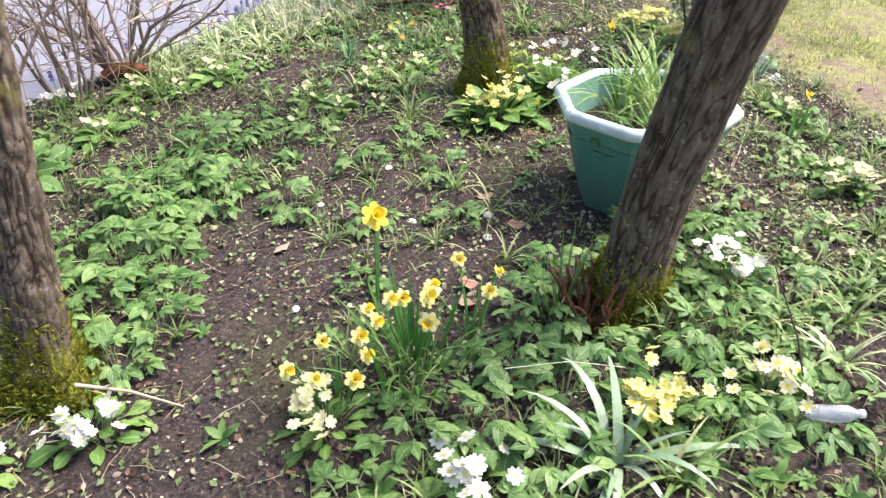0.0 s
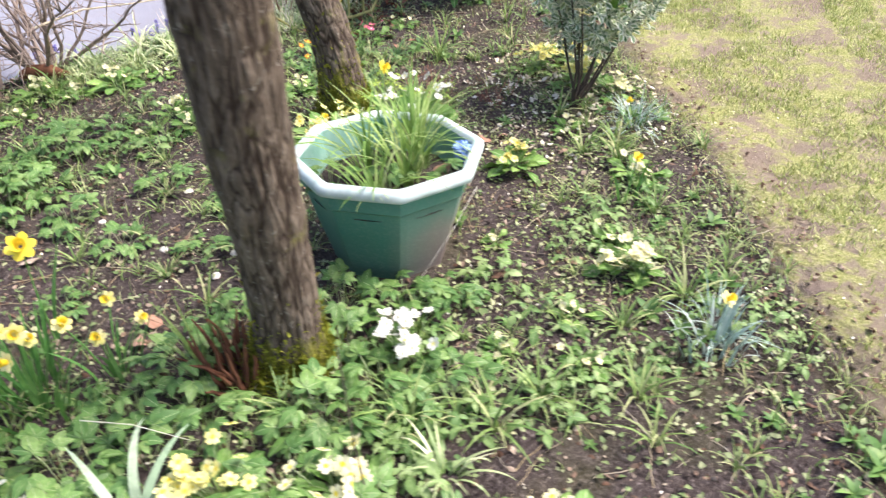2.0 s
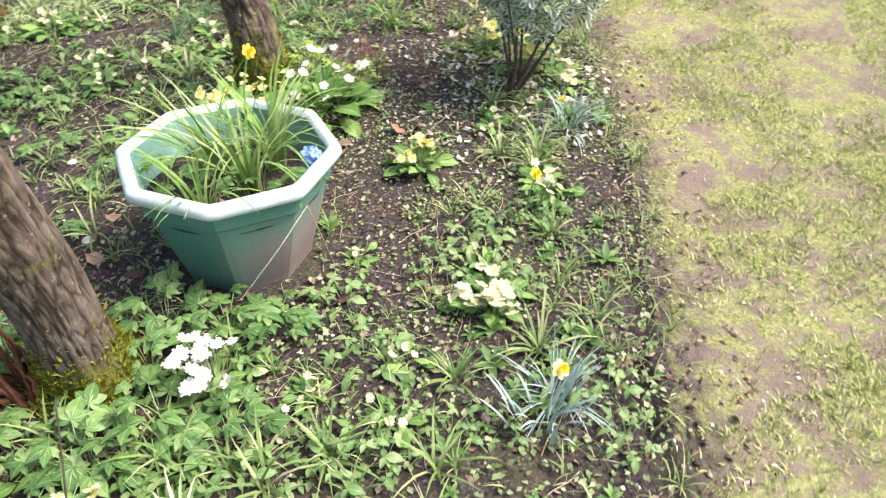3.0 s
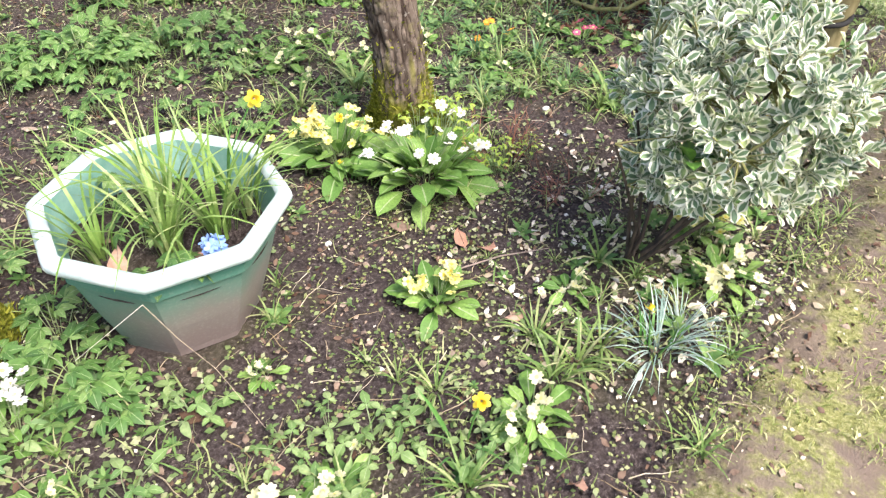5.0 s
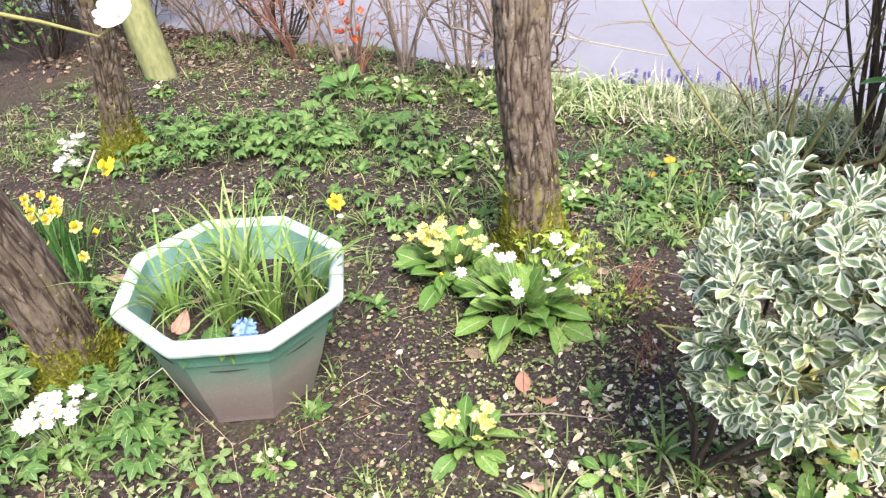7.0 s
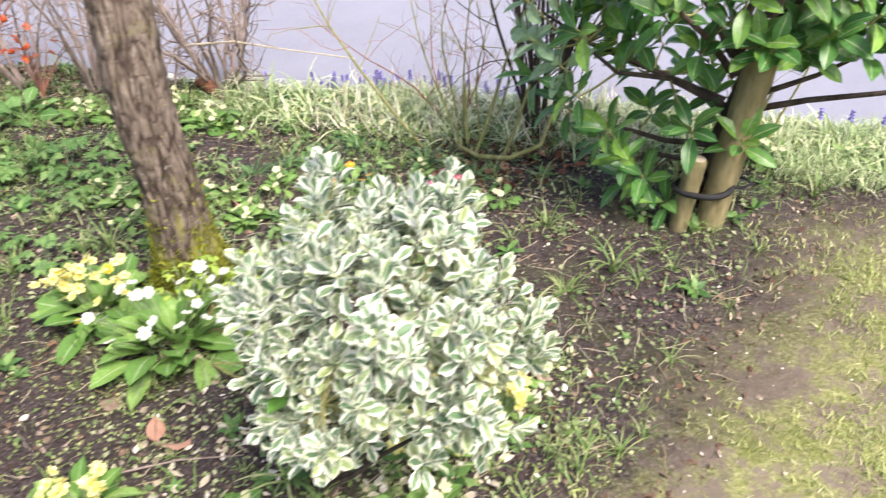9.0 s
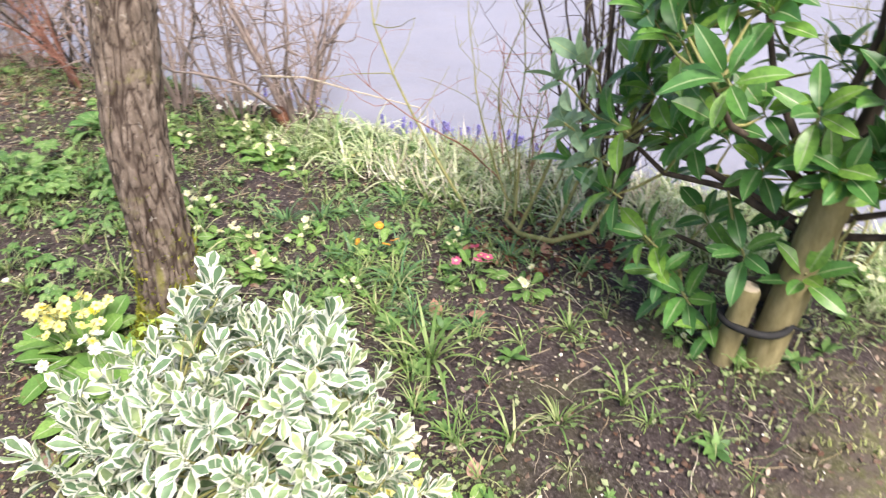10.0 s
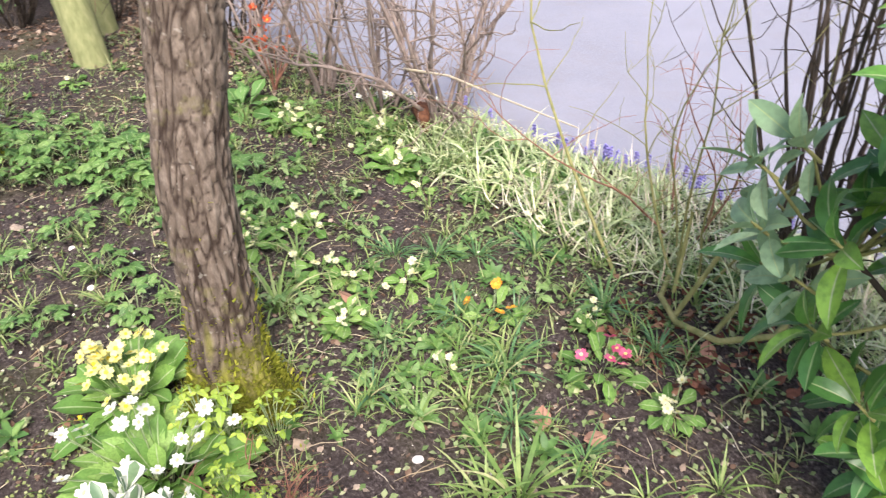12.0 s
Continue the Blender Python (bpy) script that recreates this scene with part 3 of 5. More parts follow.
# ---- plants as things ----
def rosette(label, n_leaf, length, flowers, petal, eye_mat, seed, green=LEAF, spread_r=0.06, up=0.5, size=0.013, name="primrose", height=0.07, petals=5, lone=0.25):
    r = np.random.default_rng(seed)
    root = tagged(new(name), label, "flower")
    flowers, n_leaf = int(flowers * 1.35), int(n_leaf * 1.25)
    kinds = [mesh_of("leaf", leaf(length * 1.05, length * 0.52, 0.22, c + 0.08, 7, wave=0.005, bulge=0.66, stalk=length * 0.15, seed=seed + k), [green, RIB]) for k, c in enumerate((0.15, 0.35, 0.6))]
    for i in range(n_leaf):
        t = i * 2.4 + r.uniform(-0.3, 0.3)
        k = i / n_leaf
        s = r.uniform(0.75, 1.1) * (1 - 0.35 * k)
        m = turns([spread_r * (1 - k) * math.cos(t)], [spread_r * (1 - k) * math.sin(t)], 0.008 + 0.02 * k, t + r.normal(0, 0.2), up * (0.5 + 0.75 * k) + r.normal(0, 0.16), r.normal(0, 0.3), s)[0]
        part("leaf", kinds[i % 3], root, Matrix(m))
    fm = [mesh_of("flower", flower(petals, size * 1.2, 0.16, c, 0.30), [petal, eye_mat]) for c in (0.10, 0.25)]
    heads = [((length * 0.28 + spread_r * 0.5) * math.cos(a_), (length * 0.28 + spread_r * 0.5) * math.sin(a_), height * z_) for a_, z_ in zip(r.uniform(0, 6.28, 3), r.uniform(0.8, 1.25, 3))]
    stems = []
    for i in range(flowers):
        if r.uniform() < lone:
            t, d = r.uniform(0, 6.28), (length * 0.75 + spread_r) * r.uniform(0.1, 1.0) ** 0.7
            x, y, z = d * math.cos(t), d * math.sin(t), height * r.uniform(0.75, 1.15)
        else:
            cx, cy, cz = heads[i % len(heads)]
            x, y, z = cx + r.normal(0, size * 1.35), cy + r.normal(0, size * 1.35), cz + r.normal(0, 0.008)
            t = r.uniform(0, 6.28)
        m = Matrix.LocRotScale((x, y, z), Euler((r.uniform(-0.7, 0.7), r.uniform(-0.7, 0.7), t)), (r.uniform(0.85, 1.2),) * 3)
        part("blossom", fm[i % 2], root, m)
        stems += tube([(x * 0.3, y * 0.3, 0), (x * 0.7, y * 0.7, z * 0.7), (x, y, z - 0.001)], [0.0014] * 3, 3)
    if stems:
        part("stalk", mesh_of("stalk", stems, [RIB]), root)
    return root


def herb(label, n, length, mat_, seed, height=0.12, lob=5, name="leafy_herb", rad=0.13):
    """A low plant of compound leaves held on stalks."""
    r = np.random.default_rng(seed)
    root = tagged(new(name), label, "plant")
    kinds, n = [], int(n * 0.75)
    for k in range(3):
        base = leaf(length * 1.25, length * 0.72, 0.2, 0.35 + 0.1 * k, 4, cols=(-1, -0.05, 0.05, 1), second=(1,), bulge=0.42, wave=0.002, seed=seed + k)
        ch = []
        for a in np.linspace(-1.9, 1.9, lob):
            s = 1.0 - 0.22 * abs(a)
            ch += placed(base, Matrix.Rotation(a, 4, "Z") @ Matrix.Diagonal((s, s, s, 1)))
        kinds.append(mesh_of("leaf", ch, [mat_, RIB]))
    stems = []
    for i in range(n):
        t, d = i * 2.4 + r.uniform(-0.4, 0.4), rad * math.sqrt((i + 0.5) / n)
        x, y, z = d * math.cos(t), d * math.sin(t), height * r.uniform(0.5, 1.15) * (1 - 0.3 * d / rad)
        m = Matrix(turns([x], [y], z, t + r.normal(0, 0.4), r.normal(0.0, 0.25), r.normal(0, 0.25), r.uniform(0.75, 1.2))[0])
        part("leaf", kinds[i % 3], root, m)
        stems += tube([(x * 0.25, y * 0.25, 0), (x * 0.6, y * 0.6, z * 0.8), (x, y, z)], [0.0016] * 3, 3)
    part("stalk", mesh_of("stalk", stems, [RIB]), root)
    return root


def tuft(label, n, length, width, bend, mat_, seed, name="grass_tuft", rad=0.03, lean=0.5):
    r = np.random.default_rng(seed)
    root = tagged(new(name), label, "plant")
    kinds = [mesh_of("leaf", blade(length, width, bend * k, 7), [mat_]) for k in (0.6, 1.0, 1.4)]
    for i in range(n):
        t = r.uniform(0, 6.28)
        d = rad * r.uniform(0, 1)
        part("leaf", kinds[i % 3], root, Matrix.LocRotScale((d * math.cos(t), d * math.sin(t), 0), Euler((0, r.uniform(0.05, lean), t)), (r.uniform(0.6, 1.15),) * 3))
    return root


def daffodil(label, flowers, seed, leaves=16, length=0.26, petal=GOLD, green=DAFFLEAF, size=0.023):
    r = np.random.default_rng(seed)
    root = tagged(new("daffodil"), label, "flower")
    kinds = [mesh_of("leaf", blade(length, 0.012, k, 6), [green]) for k in (0.3, 0.6, 1.0)]
    for i in range(leaves):
        t, d = r.uniform(0, 6.28), r.uniform(0, 0.05) * (1 + leaves / 40)
        part("leaf", kinds[i % 3], root, Matrix.LocRotScale((d * math.cos(t), d * math.sin(t), 0), Euler((0, r.uniform(0.0, 0.45), t)), (r.uniform(0.7, 1.1),) * 3))
    fm = mesh_of("flower_head", flower(6, size, -0.1, 0.12, 0.3, tube_len=size * 0.85, wide=1.0), [petal, DEEP])
    for i in range(flowers):
        t, d = i * 2.4 + r.uniform(-0.3, 0.3), 0.03 + 0.09 * r.uniform(0.2, 1) * min(1, flowers / 3)
        h = length * r.uniform(0.85, 1.1)
        top = (d * math.cos(t), d * math.sin(t), h)
        st = part("flower_stem", mesh_of("flower_stem", tube([(d * 0.2 * math.cos(t), d * 0.2 * math.sin(t), 0), (d * 0.6 * math.cos(t), d * 0.6 * math.sin(t), h * 0.6), (top[0], top[1], h - 0.005)], [0.0028, 0.0024, 0.002], 5), [green]), root)
        part("flower_head", fm, st, Matrix.LocRotScale(top, Euler((r.uniform(0.5, 1.1), r.uniform(-0.4, 0.4), r.uniform(-1.2, 0.6))), (r.uniform(0.85, 1.15),) * 3))
    return root


def plant_at(ob, x, y, turn=0.0, s=1.0, dz=0.0):
    """Stands the first of a kind at its place."""
    ob.matrix_basis = Matrix.LocRotScale((x, y, z_at(x, y) - 0.006 + dz), Euler((0, 0, turn)), (s, s, s))
    return ob


def more(ob, places, group, label=""):
    """Copies of a plant: (x, y, size)."""
    ob["group"] = group
    for i, (x, y, s) in enumerate(places):
        c = copy_thing(ob, Matrix.LocRotScale((x, y, z_at(x, y) - 0.006), Euler((0, 0, 1.7 * i + 0.6)), (1, 1, 1)))
        c.scale = (s, s, s)
        if label:
            c["label"] = label


# big rosettes round the second tree
plant_at(rosette("large pale yellow primrose with broad green leaves beside the mossy tree", 34, 0.13, 26, YELLOW, DEEP, 1, height=0.15, spread_r=0.07, size=0.015, up=0.8, lone=0.5), -0.37, 1.93, 0, 1.1)
plant_at(rosette("large white primrose with long green leaves below the mossy tree", 60, 0.135, 20, WHITE, YELLOW, 2, height=0.16, spread_r=0.09, size=0.0145, up=0.95, lone=0.9), -0.06, 1.85, 0, 1.12)
plant_at(rosette("small yellow and white primrose behind the large rosettes", 12, 0.09, 9, YELLOW, DEEP, 5, height=0.10, size=0.014), -0.50, 1.98)
plant_at(rosette("pale yellow primrose on bare soil beside the planter", 22, 0.105, 18, YELLOW, GOLD, 3, height=0.09, size=0.014, spread_r=0.03, up=0.8), 0.06, 1.30, 0, 0.95)
plant_at(rosette("cream primrose at the foot of the variegated bush", 12, 0.08, 16, CREAM, YELLOW, 4, height=0.08, size=0.013), 0.82, 1.44)
wp = plant_at(rosette("white primrose clump in green herbs by the tree", 14, 0.085, 22, WHITE, YELLOW, 8, height=0.11, size=0.016, spread_r=0.05), -0.87, 0.76)
plant_at(rosette("cream primrose clump in the bed near the lawn", 14, 0.085, 18, CREAM, YELLOW, 9, height=0.08, size=0.017, spread_r=0.05), -0.125, 0.61)
yp = plant_at(rosette("bright pale yellow primrose with crowded flowers among herbs", 12, 0.09, 26, YELLOW, GOLD, 10, height=0.12, size=0.016, spread_r=0.05), -1.48, 0.72)
cp = plant_at(rosette("cream primrose with clustered flowers among herbs", 12, 0.09, 18, CREAM, GOLD, 12, height=0.11, size=0.017, spread_r=0.05), -1.28, 0.52)
plant_at(rosette("cream primrose on bare ground near the lawn's corner", 12, 0.08, 22, CREAM, GOLD, 13, height=0.08, size=0.016, spread_r=0.05), -0.98, 0.10)
plant_at(rosette("white double primrose among low leaves", 12, 0.09, 12, WHITE, YELLOW, 14, height=0.10, size=0.020, spread_r=0.05), -1.91, 0.97)
plant_at(rosette("cream primrose beside the yellow daffodils", 16, 0.09, 15, CREAM, YELLOW, 15, height=0.09, size=0.015, spread_r=0.06), -2.02, 1.35)
plant_at(rosette("pink and yellow primrose with leafy rosette", 12, 0.085, 5, PINK, YELLOW, 16, height=0.08, size=0.015), 0.47, 2.89)
plant_at(rosette("orange primrose in the bed", 10, 0.075, 4, ORANGE, GOLD, 17, height=0.07, size=0.014), 0.10, 2.85)
plant_at(rosette("dark green leafy plant without flowers near the fence posts", 16, 0.14, 0, CREAM, YELLOW, 18, green=LEAF_DK, name="foxglove_plant", up=0.8), -1.86, 3.17)
small = plant_at(rosette("small cream primrose with few flowers in the bed", 9, 0.075, 5, CREAM, YELLOW, 20, height=0.06, size=0.012, spread_r=0.02), 0.41, 1.36)
more(small, [(0.33, 0.95, 1.2), (0.34, 0.90, 1.1), (-0.07, 0.72, 1.0), (-0.36, 2.66, 0.9), (-0.20, 2.77, 1.1), (0.17, 2.60, 0.8), (0.70, 2.88, 1.0), (-0.48, 2.62, 1.1), (-0.75, 2.72, 1.1), (-0.33, 1.0, 0.7), (-0.62, 3.22, 0.9), (-1.03, 3.30, 1.0), (-0.09, 3.30, 1.0), (0.05, 3.40, 0.9)], "small cream primroses in the bed")
more(small, [(-0.62, 2.40, 0.9), (-1.30, 3.22, 1.0), (-1.75, 3.30, 1.0), (-0.45, 3.45, 0.9), (0.32, 3.05, 0.8), (-0.68, 2.76, 1.1), (-0.55, 0.42, 0.9), (-0.70, 0.60, 0.8), (1.22, 2.86, 0.8), (-0.93, 2.62, 0.8), (-2.95, 2.75, 1.0), (-2.2, 3.4, 1.0), (-0.42, 0.56, 0.9)], "small cream primroses in the bed")
eu_ = plant_at(herb("bright yellow-green leafy shoots at the mossy tree foot", 26, 0.026, SHOOT, 62, height=0.22, lob=3, rad=0.08), -0.03, 2.03)
more(eu_, [(-0.10, 2.00, 0.9), (0.03, 2.12, 0.8), (0.10, 1.95, 0.6), (0.20, 1.98, 0.5), (0.28, 1.99, 0.5), (0.17, 1.90, 0.5)], "yellow-green shoots by the tree")
big = plant_at(rosette("leafy cream primrose along the back of the bed", 16, 0.12, 8, CREAM, YELLOW, 21, height=0.09, size=0.013, spread_r=0.04), -0.83, 3.27)
more(big, [(-1.50, 3.20, 0.9), (-0.10, 3.52, 0.8), (-0.30, 3.62, 0.8), (-0.20, 2.52, 0.7), (1.70, 3.42, 0.8), (2.05, 3.5, 0.8), (-0.75, 2.55, 0.75), (-1.15, 3.45, 0.9), (0.95, 1.95, 0.6)], "leafy primroses at the back of the bed")
wh = plant_at(rosette("white primrose clump by the dark mossy tree", 14, 0.085, 20, WHITE, YELLOW, 22, height=0.10, size=0.016), -2.37, 1.80)
more(wh, [(-2.55, 2.20, 1.0), (-2.62, 1.95, 0.9), (-1.38, 3.62, 0.9)], "white primroses round the dark tree")
more(yp, [(0.80, 1.65, 0.9), (0.76, 1.90, 0.9), (0.93, 1.80, 0.8)], "yellow primroses", "pale yellow primrose under the variegated bush")

# daffodils
plant_at(daffodil("tall yellow daffodil clump with many dark green leaves", 7, 1, 64, 0.25, YELLOW), -1.73, 1.31)
plant_at(daffodil("bending yellow daffodils beside the cream primrose", 6, 2, 8, 0.16, YELLOW), -1.94, 1.38)
one = plant_at(daffodil("single golden daffodil with large flower", 1, 3, 2, 0.36, GOLD, size=0.036), -1.63, 1.53)
plant_at(daffodil("daffodils with small yellow flowers beside the tree", 4, 6, 10, 0.2, YELLOW), -1.53, 1.26)
dw = plant_at(daffodil("small golden daffodil with thin leaves", 1, 4, 7, 0.17, GOLD, size=0.022), 0.18, 0.87)
more(dw, [(-0.40, 1.98, 0.8), (0.62, 1.17, 0.8), (-0.30, 1.80, 0.6)], "small golden daffodils")
plant_at(daffodil("pale daffodil in a blue-green tuft of leaves by the lawn", 1, 5, 30, 0.15, YELLOW, green=BLUEGREY), -0.24, 0.23)

# tufts
bg = plant_at(tuft("blue-grey fine leafed tuft by the lawn's edge", 60, 0.16, 0.004, 1.2, BLUEGREY, 31, rad=0.06, lean=1.0), 0.64, 1.19)
more(bg, [(-0.17, 0.27, 0.9), (0.70, 1.25, 0.7)], "blue-grey tufts")
g1 = plant_at(tuft("bright green arching grass tuft on bare soil", 28, 0.22, 0.011, 1.5, BLADE, 32, rad=0.03, lean=1.0), 0.58, 2.42)
more(g1, [(0.44, 1.12, 0.7), (0.38, 1.06, 0.7), (0.33, 1.20, 0.6), (0.50, 1.18, 0.6), (-0.95, 1.75, 0.6), (-1.25, 1.6, 0.5), (-0.85, 2.05, 0.6), (-1.05, 2.1, 0.5), (-1.45, 1.9, 0.5), (1.02, 2.36, 0.5), (0.90, 2.75, 0.5), (-0.60, 2.25, 0.7), (-0.42, 2.42, 0.9), (-0.12, 0.40, 0.7), (0.1, 1.0, 0.5), (-0.72, 0.42, 0.7), (-0.35, 0.45, 0.6), (-0.95, 2.35, 0.5), (0.2, 0.75, 0.6)], "green grass tufts")
dk = plant_at(tuft("dark green narrow leafed tuft in the bed", 34, 0.17, 0.008, 1.6, STRAP_DK, 33, rad=0.03, lean=1.1), 0.28, 2.72)
more(dk, [(0.02, 2.78, 0.8), (0.42, 2.58, 0.7), (-0.05, 2.55, 0.6), (-0.35, 2.85, 0.8), (0.32, 3.12, 0.9), (-0.15, 3.05, 0.7), (0.55, 3.05, 0.7), (0.62, 2.62, 0.6), (0.08, 2.40, 0.7), (-0.25, 2.95, 0.7), (-0.02, 3.2, 0.8), (0.15, 2.9, 0.7)], "dark green tufts")
st = plant_at(tuft("pale arching strap leaves lying over the verge", 26, 0.26, 0.013, 2.0, STRAP, 34, rad=0.04, lean=1.2, name="strap_leaf_clump"), -0.62, 3.52)
verge = [(-0.85 + 0.095 * i + 0.04 * math.sin(5 * i), 3.62 + 0.13 * math.sin(2.4 * i) - 0.03 * (i % 3), 0.62 + 0.25 * math.sin(1.7 * i) ** 2) for i in range(25)]
more(st, verge, "strap leaf clumps along the verge")
more(st, [(1.75 + 0.2 * i, 3.60 + 0.08 * math.sin(2.1 * i), 0.85) for i in range(9)], "strap leaf clumps along the verge")
more(st, [(-0.45 + 0.27 * i, 3.38 + 0.06 * math.sin(3.1 * i), 0.7) for i in range(6)], "strap leaf clumps along the verge")
sg = plant_at(tuft("grey-green broad strap leaves among the herbs", 18, 0.26, 0.020, 1.7, STRAP_GR, 35, rad=0.05, lean=1.0, name="strap_leaf_plant"), -1.67, 0.73, 0, 1.15)
thin = plant_at(tuft("pale striped arching leaves in the bed", 26, 0.17, 0.007, 2.0, STRAP, 36, rad=0.03, lean=0.9, name="strap_leaf_plant"), -1.06, 0.40)

# plants in the planter
for k, (px_, py_, nn, hh) in enumerate([(-0.72, 1.10, 26, 0.30), (-0.57, 1.15, 36, 0.35), (-0.47, 1.22, 34, 0.33), (-0.62, 1.28, 26, 0.37), (-0.43, 1.31, 24, 0.30)]):
    t_ = tuft("upright yellow-green grassy leaves growing in the planter", int(nn * 1.15), hh * 1.02, 0.0085, 1.45, POTGRASS, 40 + k, rad=0.045, lean=0.30, name="potted_grass")
    t_.matrix_basis = pose(px_, py_, 0.258)
    t_["group"] = "grassy plants in the planter"
for k in range(3):
    ivy = herb("small ivy-like herb trailing in the planter", 8, 0.035, HERB, 50 + k, height=0.10, rad=0.07)
    ivy.matrix_basis = pose(-0.78 + 0.14 * k, 1.27 - 0.12 * k, 0.27)
hy = tagged(new("hyacinth"), "short blue hyacinth flower inside the planter's rim", "flower")
hy.matrix_basis = pose(-0.405, 1.075, 0.262)
part("stem", mesh_of("stem", tube([(0, 0, 0), (0, 0, 0.1)], [0.005, 0.004], 6), [RIB]), hy)
bl = mesh_of("floret", flower(6, 0.014, -0.1, 0.3, 0.2), [BLUE, BLUE])
for i in range(26):
    t_, h_ = i * 2.4, 0.055 + 0.0022 * i
    part("floret", bl, hy, Matrix.LocRotScale((0.014 * math.cos(t_), 0.014 * math.sin(t_), h_), Euler((0, 1.3 - 0.03 * i, t_)), (1.2,) * 3))

od = tagged(new("daffodil"), "slim golden daffodil leaning out of the planter's back", "flower")
od.matrix_basis = pose(-0.50, 1.36, 0.258)
part("flower_stem", mesh_of("flower_stem", tube([(0, 0, 0), (0.02, 0.03, 0.12), (0.07, 0.08, 0.22), (0.085, 0.10, 0.245)], [0.003, 0.0026, 0.0022, 0.002], 5), [DAFFLEAF]), od)
part("flower_head", mesh_of("flower_head", flower(6, 0.023, -0.1, 0.12, 0.3, tube_len=0.02, wide=1.0), [GOLD, DEEP]), od, Matrix.LocRotScale((0.09, 0.10, 0.25), Euler((1.2, 0.2, 0.5)), (1, 1, 1)))
for k in range(5):
    part("leaf", mesh_of("leaf", blade(0.24, 0.009, 0.5 + 0.1 * k, 6), [DAFFLEAF]), od, Matrix.LocRotScale((0.01 * math.cos(k), 0.01 * math.sin(k), 0), Euler((0, 0.15, 1.3 * k)), (1, 1, 1)))

# leafy herbs
h1 = plant_at(herb("leafy green ground cover with divided leaves", 18, 0.05, HERB, 60, height=0.11), -1.02, 0.72)
more(h1, [(-0.78, 0.92, 1.0), (-0.90, 0.60, 0.9), (-1.20, 0.70, 1.0), (-1.36, 0.60, 1.0), (-1.42, 0.92, 0.9), (-1.60, 0.92, 1.0), (-1.75, 0.98, 1.0), (-1.90, 1.15, 1.0), (-1.55, 1.10, 0.9), (-1.30, 0.40, 0.9), (-1.12, 0.22, 0.8), (-0.66, 0.86, 0.8), (-1.22, 1.20, 0.9), (-0.92, 1.05, 0.9), (-1.35, 1.12, 1.0), (-1.10, 1.62, 0.7), (-0.90, 1.85, 0.7), (-1.30, 1.85, 0.7), (-1.55, 1.65, 0.6), (-1.02, 2.15, 0.8), (-1.40, 2.15, 0.8), (-0.75, 2.1, 0.7)], "leafy ground cover round the tree")
more(h1, [(-2.1, 2.28, 1.1), (-1.95, 2.38, 1.2), (-1.80, 2.45, 1.1), (-1.66, 2.55, 1.2), (-1.50, 2.60, 1.1), (-1.35, 2.70, 1.1), (-1.20, 2.72, 1.0), (-2.22, 2.2, 1.0), (-1.85, 2.25, 1.0), (-1.55, 2.42, 1.0), (-1.70, 2.70, 1.0), (-2.0, 2.55, 1.0), (-1.98, 2.10, 0.9), (-1.42, 2.45, 0.9)], "leafy ground cover behind the planter")
more(h1, [(-2.35, 2.42, 1.0), (-2.05, 2.0, 0.8), (-2.22, 1.95, 0.8), (-1.0, 2.75, 0.8), (-1.05, 2.55, 0.7), (-2.0, 0.85, 0.9), (-1.78, 0.82, 1.0), (-2.15, 1.15, 0.9), (-1.5, 0.55, 0.9), (-1.0, 0.9, 0.7)], "leafy ground cover behind the planter")
h2 = plant_at(herb("pale green herb with small rounded leaves", 14, 0.034, HERB_L, 61, height=0.07, lob=3, rad=0.10), -0.95, 2.45)
pts = [(round(float(a), 2), round(float(b), 2), round(float(s), 2)) for a, b, s in zip(rng.uniform(-1.7, 0.2, 18), rng.uniform(2.3, 3.4, 18), rng.uniform(0.6, 1.0, 18))]
more(h2, pts, "pale herbs in the bed")
pts = [(x, y, s) for x, y, s in ((round(float(a), 2), round(float(b), 2), round(float(s), 2)) for a, b, s in zip(rng.uniform(-1.3, 0.5, 34), rng.uniform(0.0, 1.1, 34), rng.uniform(0.6, 1.0, 34))) if turf_side(x, y) < -0.05 and math.hypot(x - PC[0], y - PC[1]) > 0.32]
more(h2, pts, "pale herbs in the bed")


# ---- muscari by the road ----
def muscari():
    root = tagged(new("grape_hyacinth"), "small violet-blue grape hyacinth on the verge by the road", "flower")
    part("stem", mesh_of("stem", tube([(0, 0, 0), (0.004, 0, 0.09)], [0.0018, 0.0015], 4), [RIB]), root)
    ch = []
    for i in range(16):
        t, h = i * 2.4, 0.085 + 0.0028 * i
        rr = 0.010 * (1 - i / 20)
        ch += placed(tube([(0, 0, 0), (0.004, 0, 0.0), (0.009, 0, 0)], [0.0025, 0.0045, 0.0025], 5), pose(rr * 0.3 * math.cos(t), rr * 0.3 * math.sin(t), h, 0, 20, math.degrees(t)))
    part("flower_spike", mesh_of("flower_spike", ch, [VIOLET]), root)
    return root


mu = plant_at(muscari(), -0.2, 3.88)
more(mu, [(round(-0.55 + 0.034 * (i % 36) + 0.03 * math.sin(7 * i), 3), round(3.86 + 0.08 * math.sin(3.3 * i), 3), 0.7 + 0.4 * math.sin(i) ** 2) for i in range(50)], "grape hyacinths on the verge")
more(mu, [(-1.35 + 0.1 * i, 3.85 + 0.05 * math.sin(3 * i), 1.1) for i in range(6)] + [(1.9 + 0.12 * i, 3.7 + 0.05 * math.sin(3 * i), 1.1) for i in range(8)], "grape hyacinths on the verge")


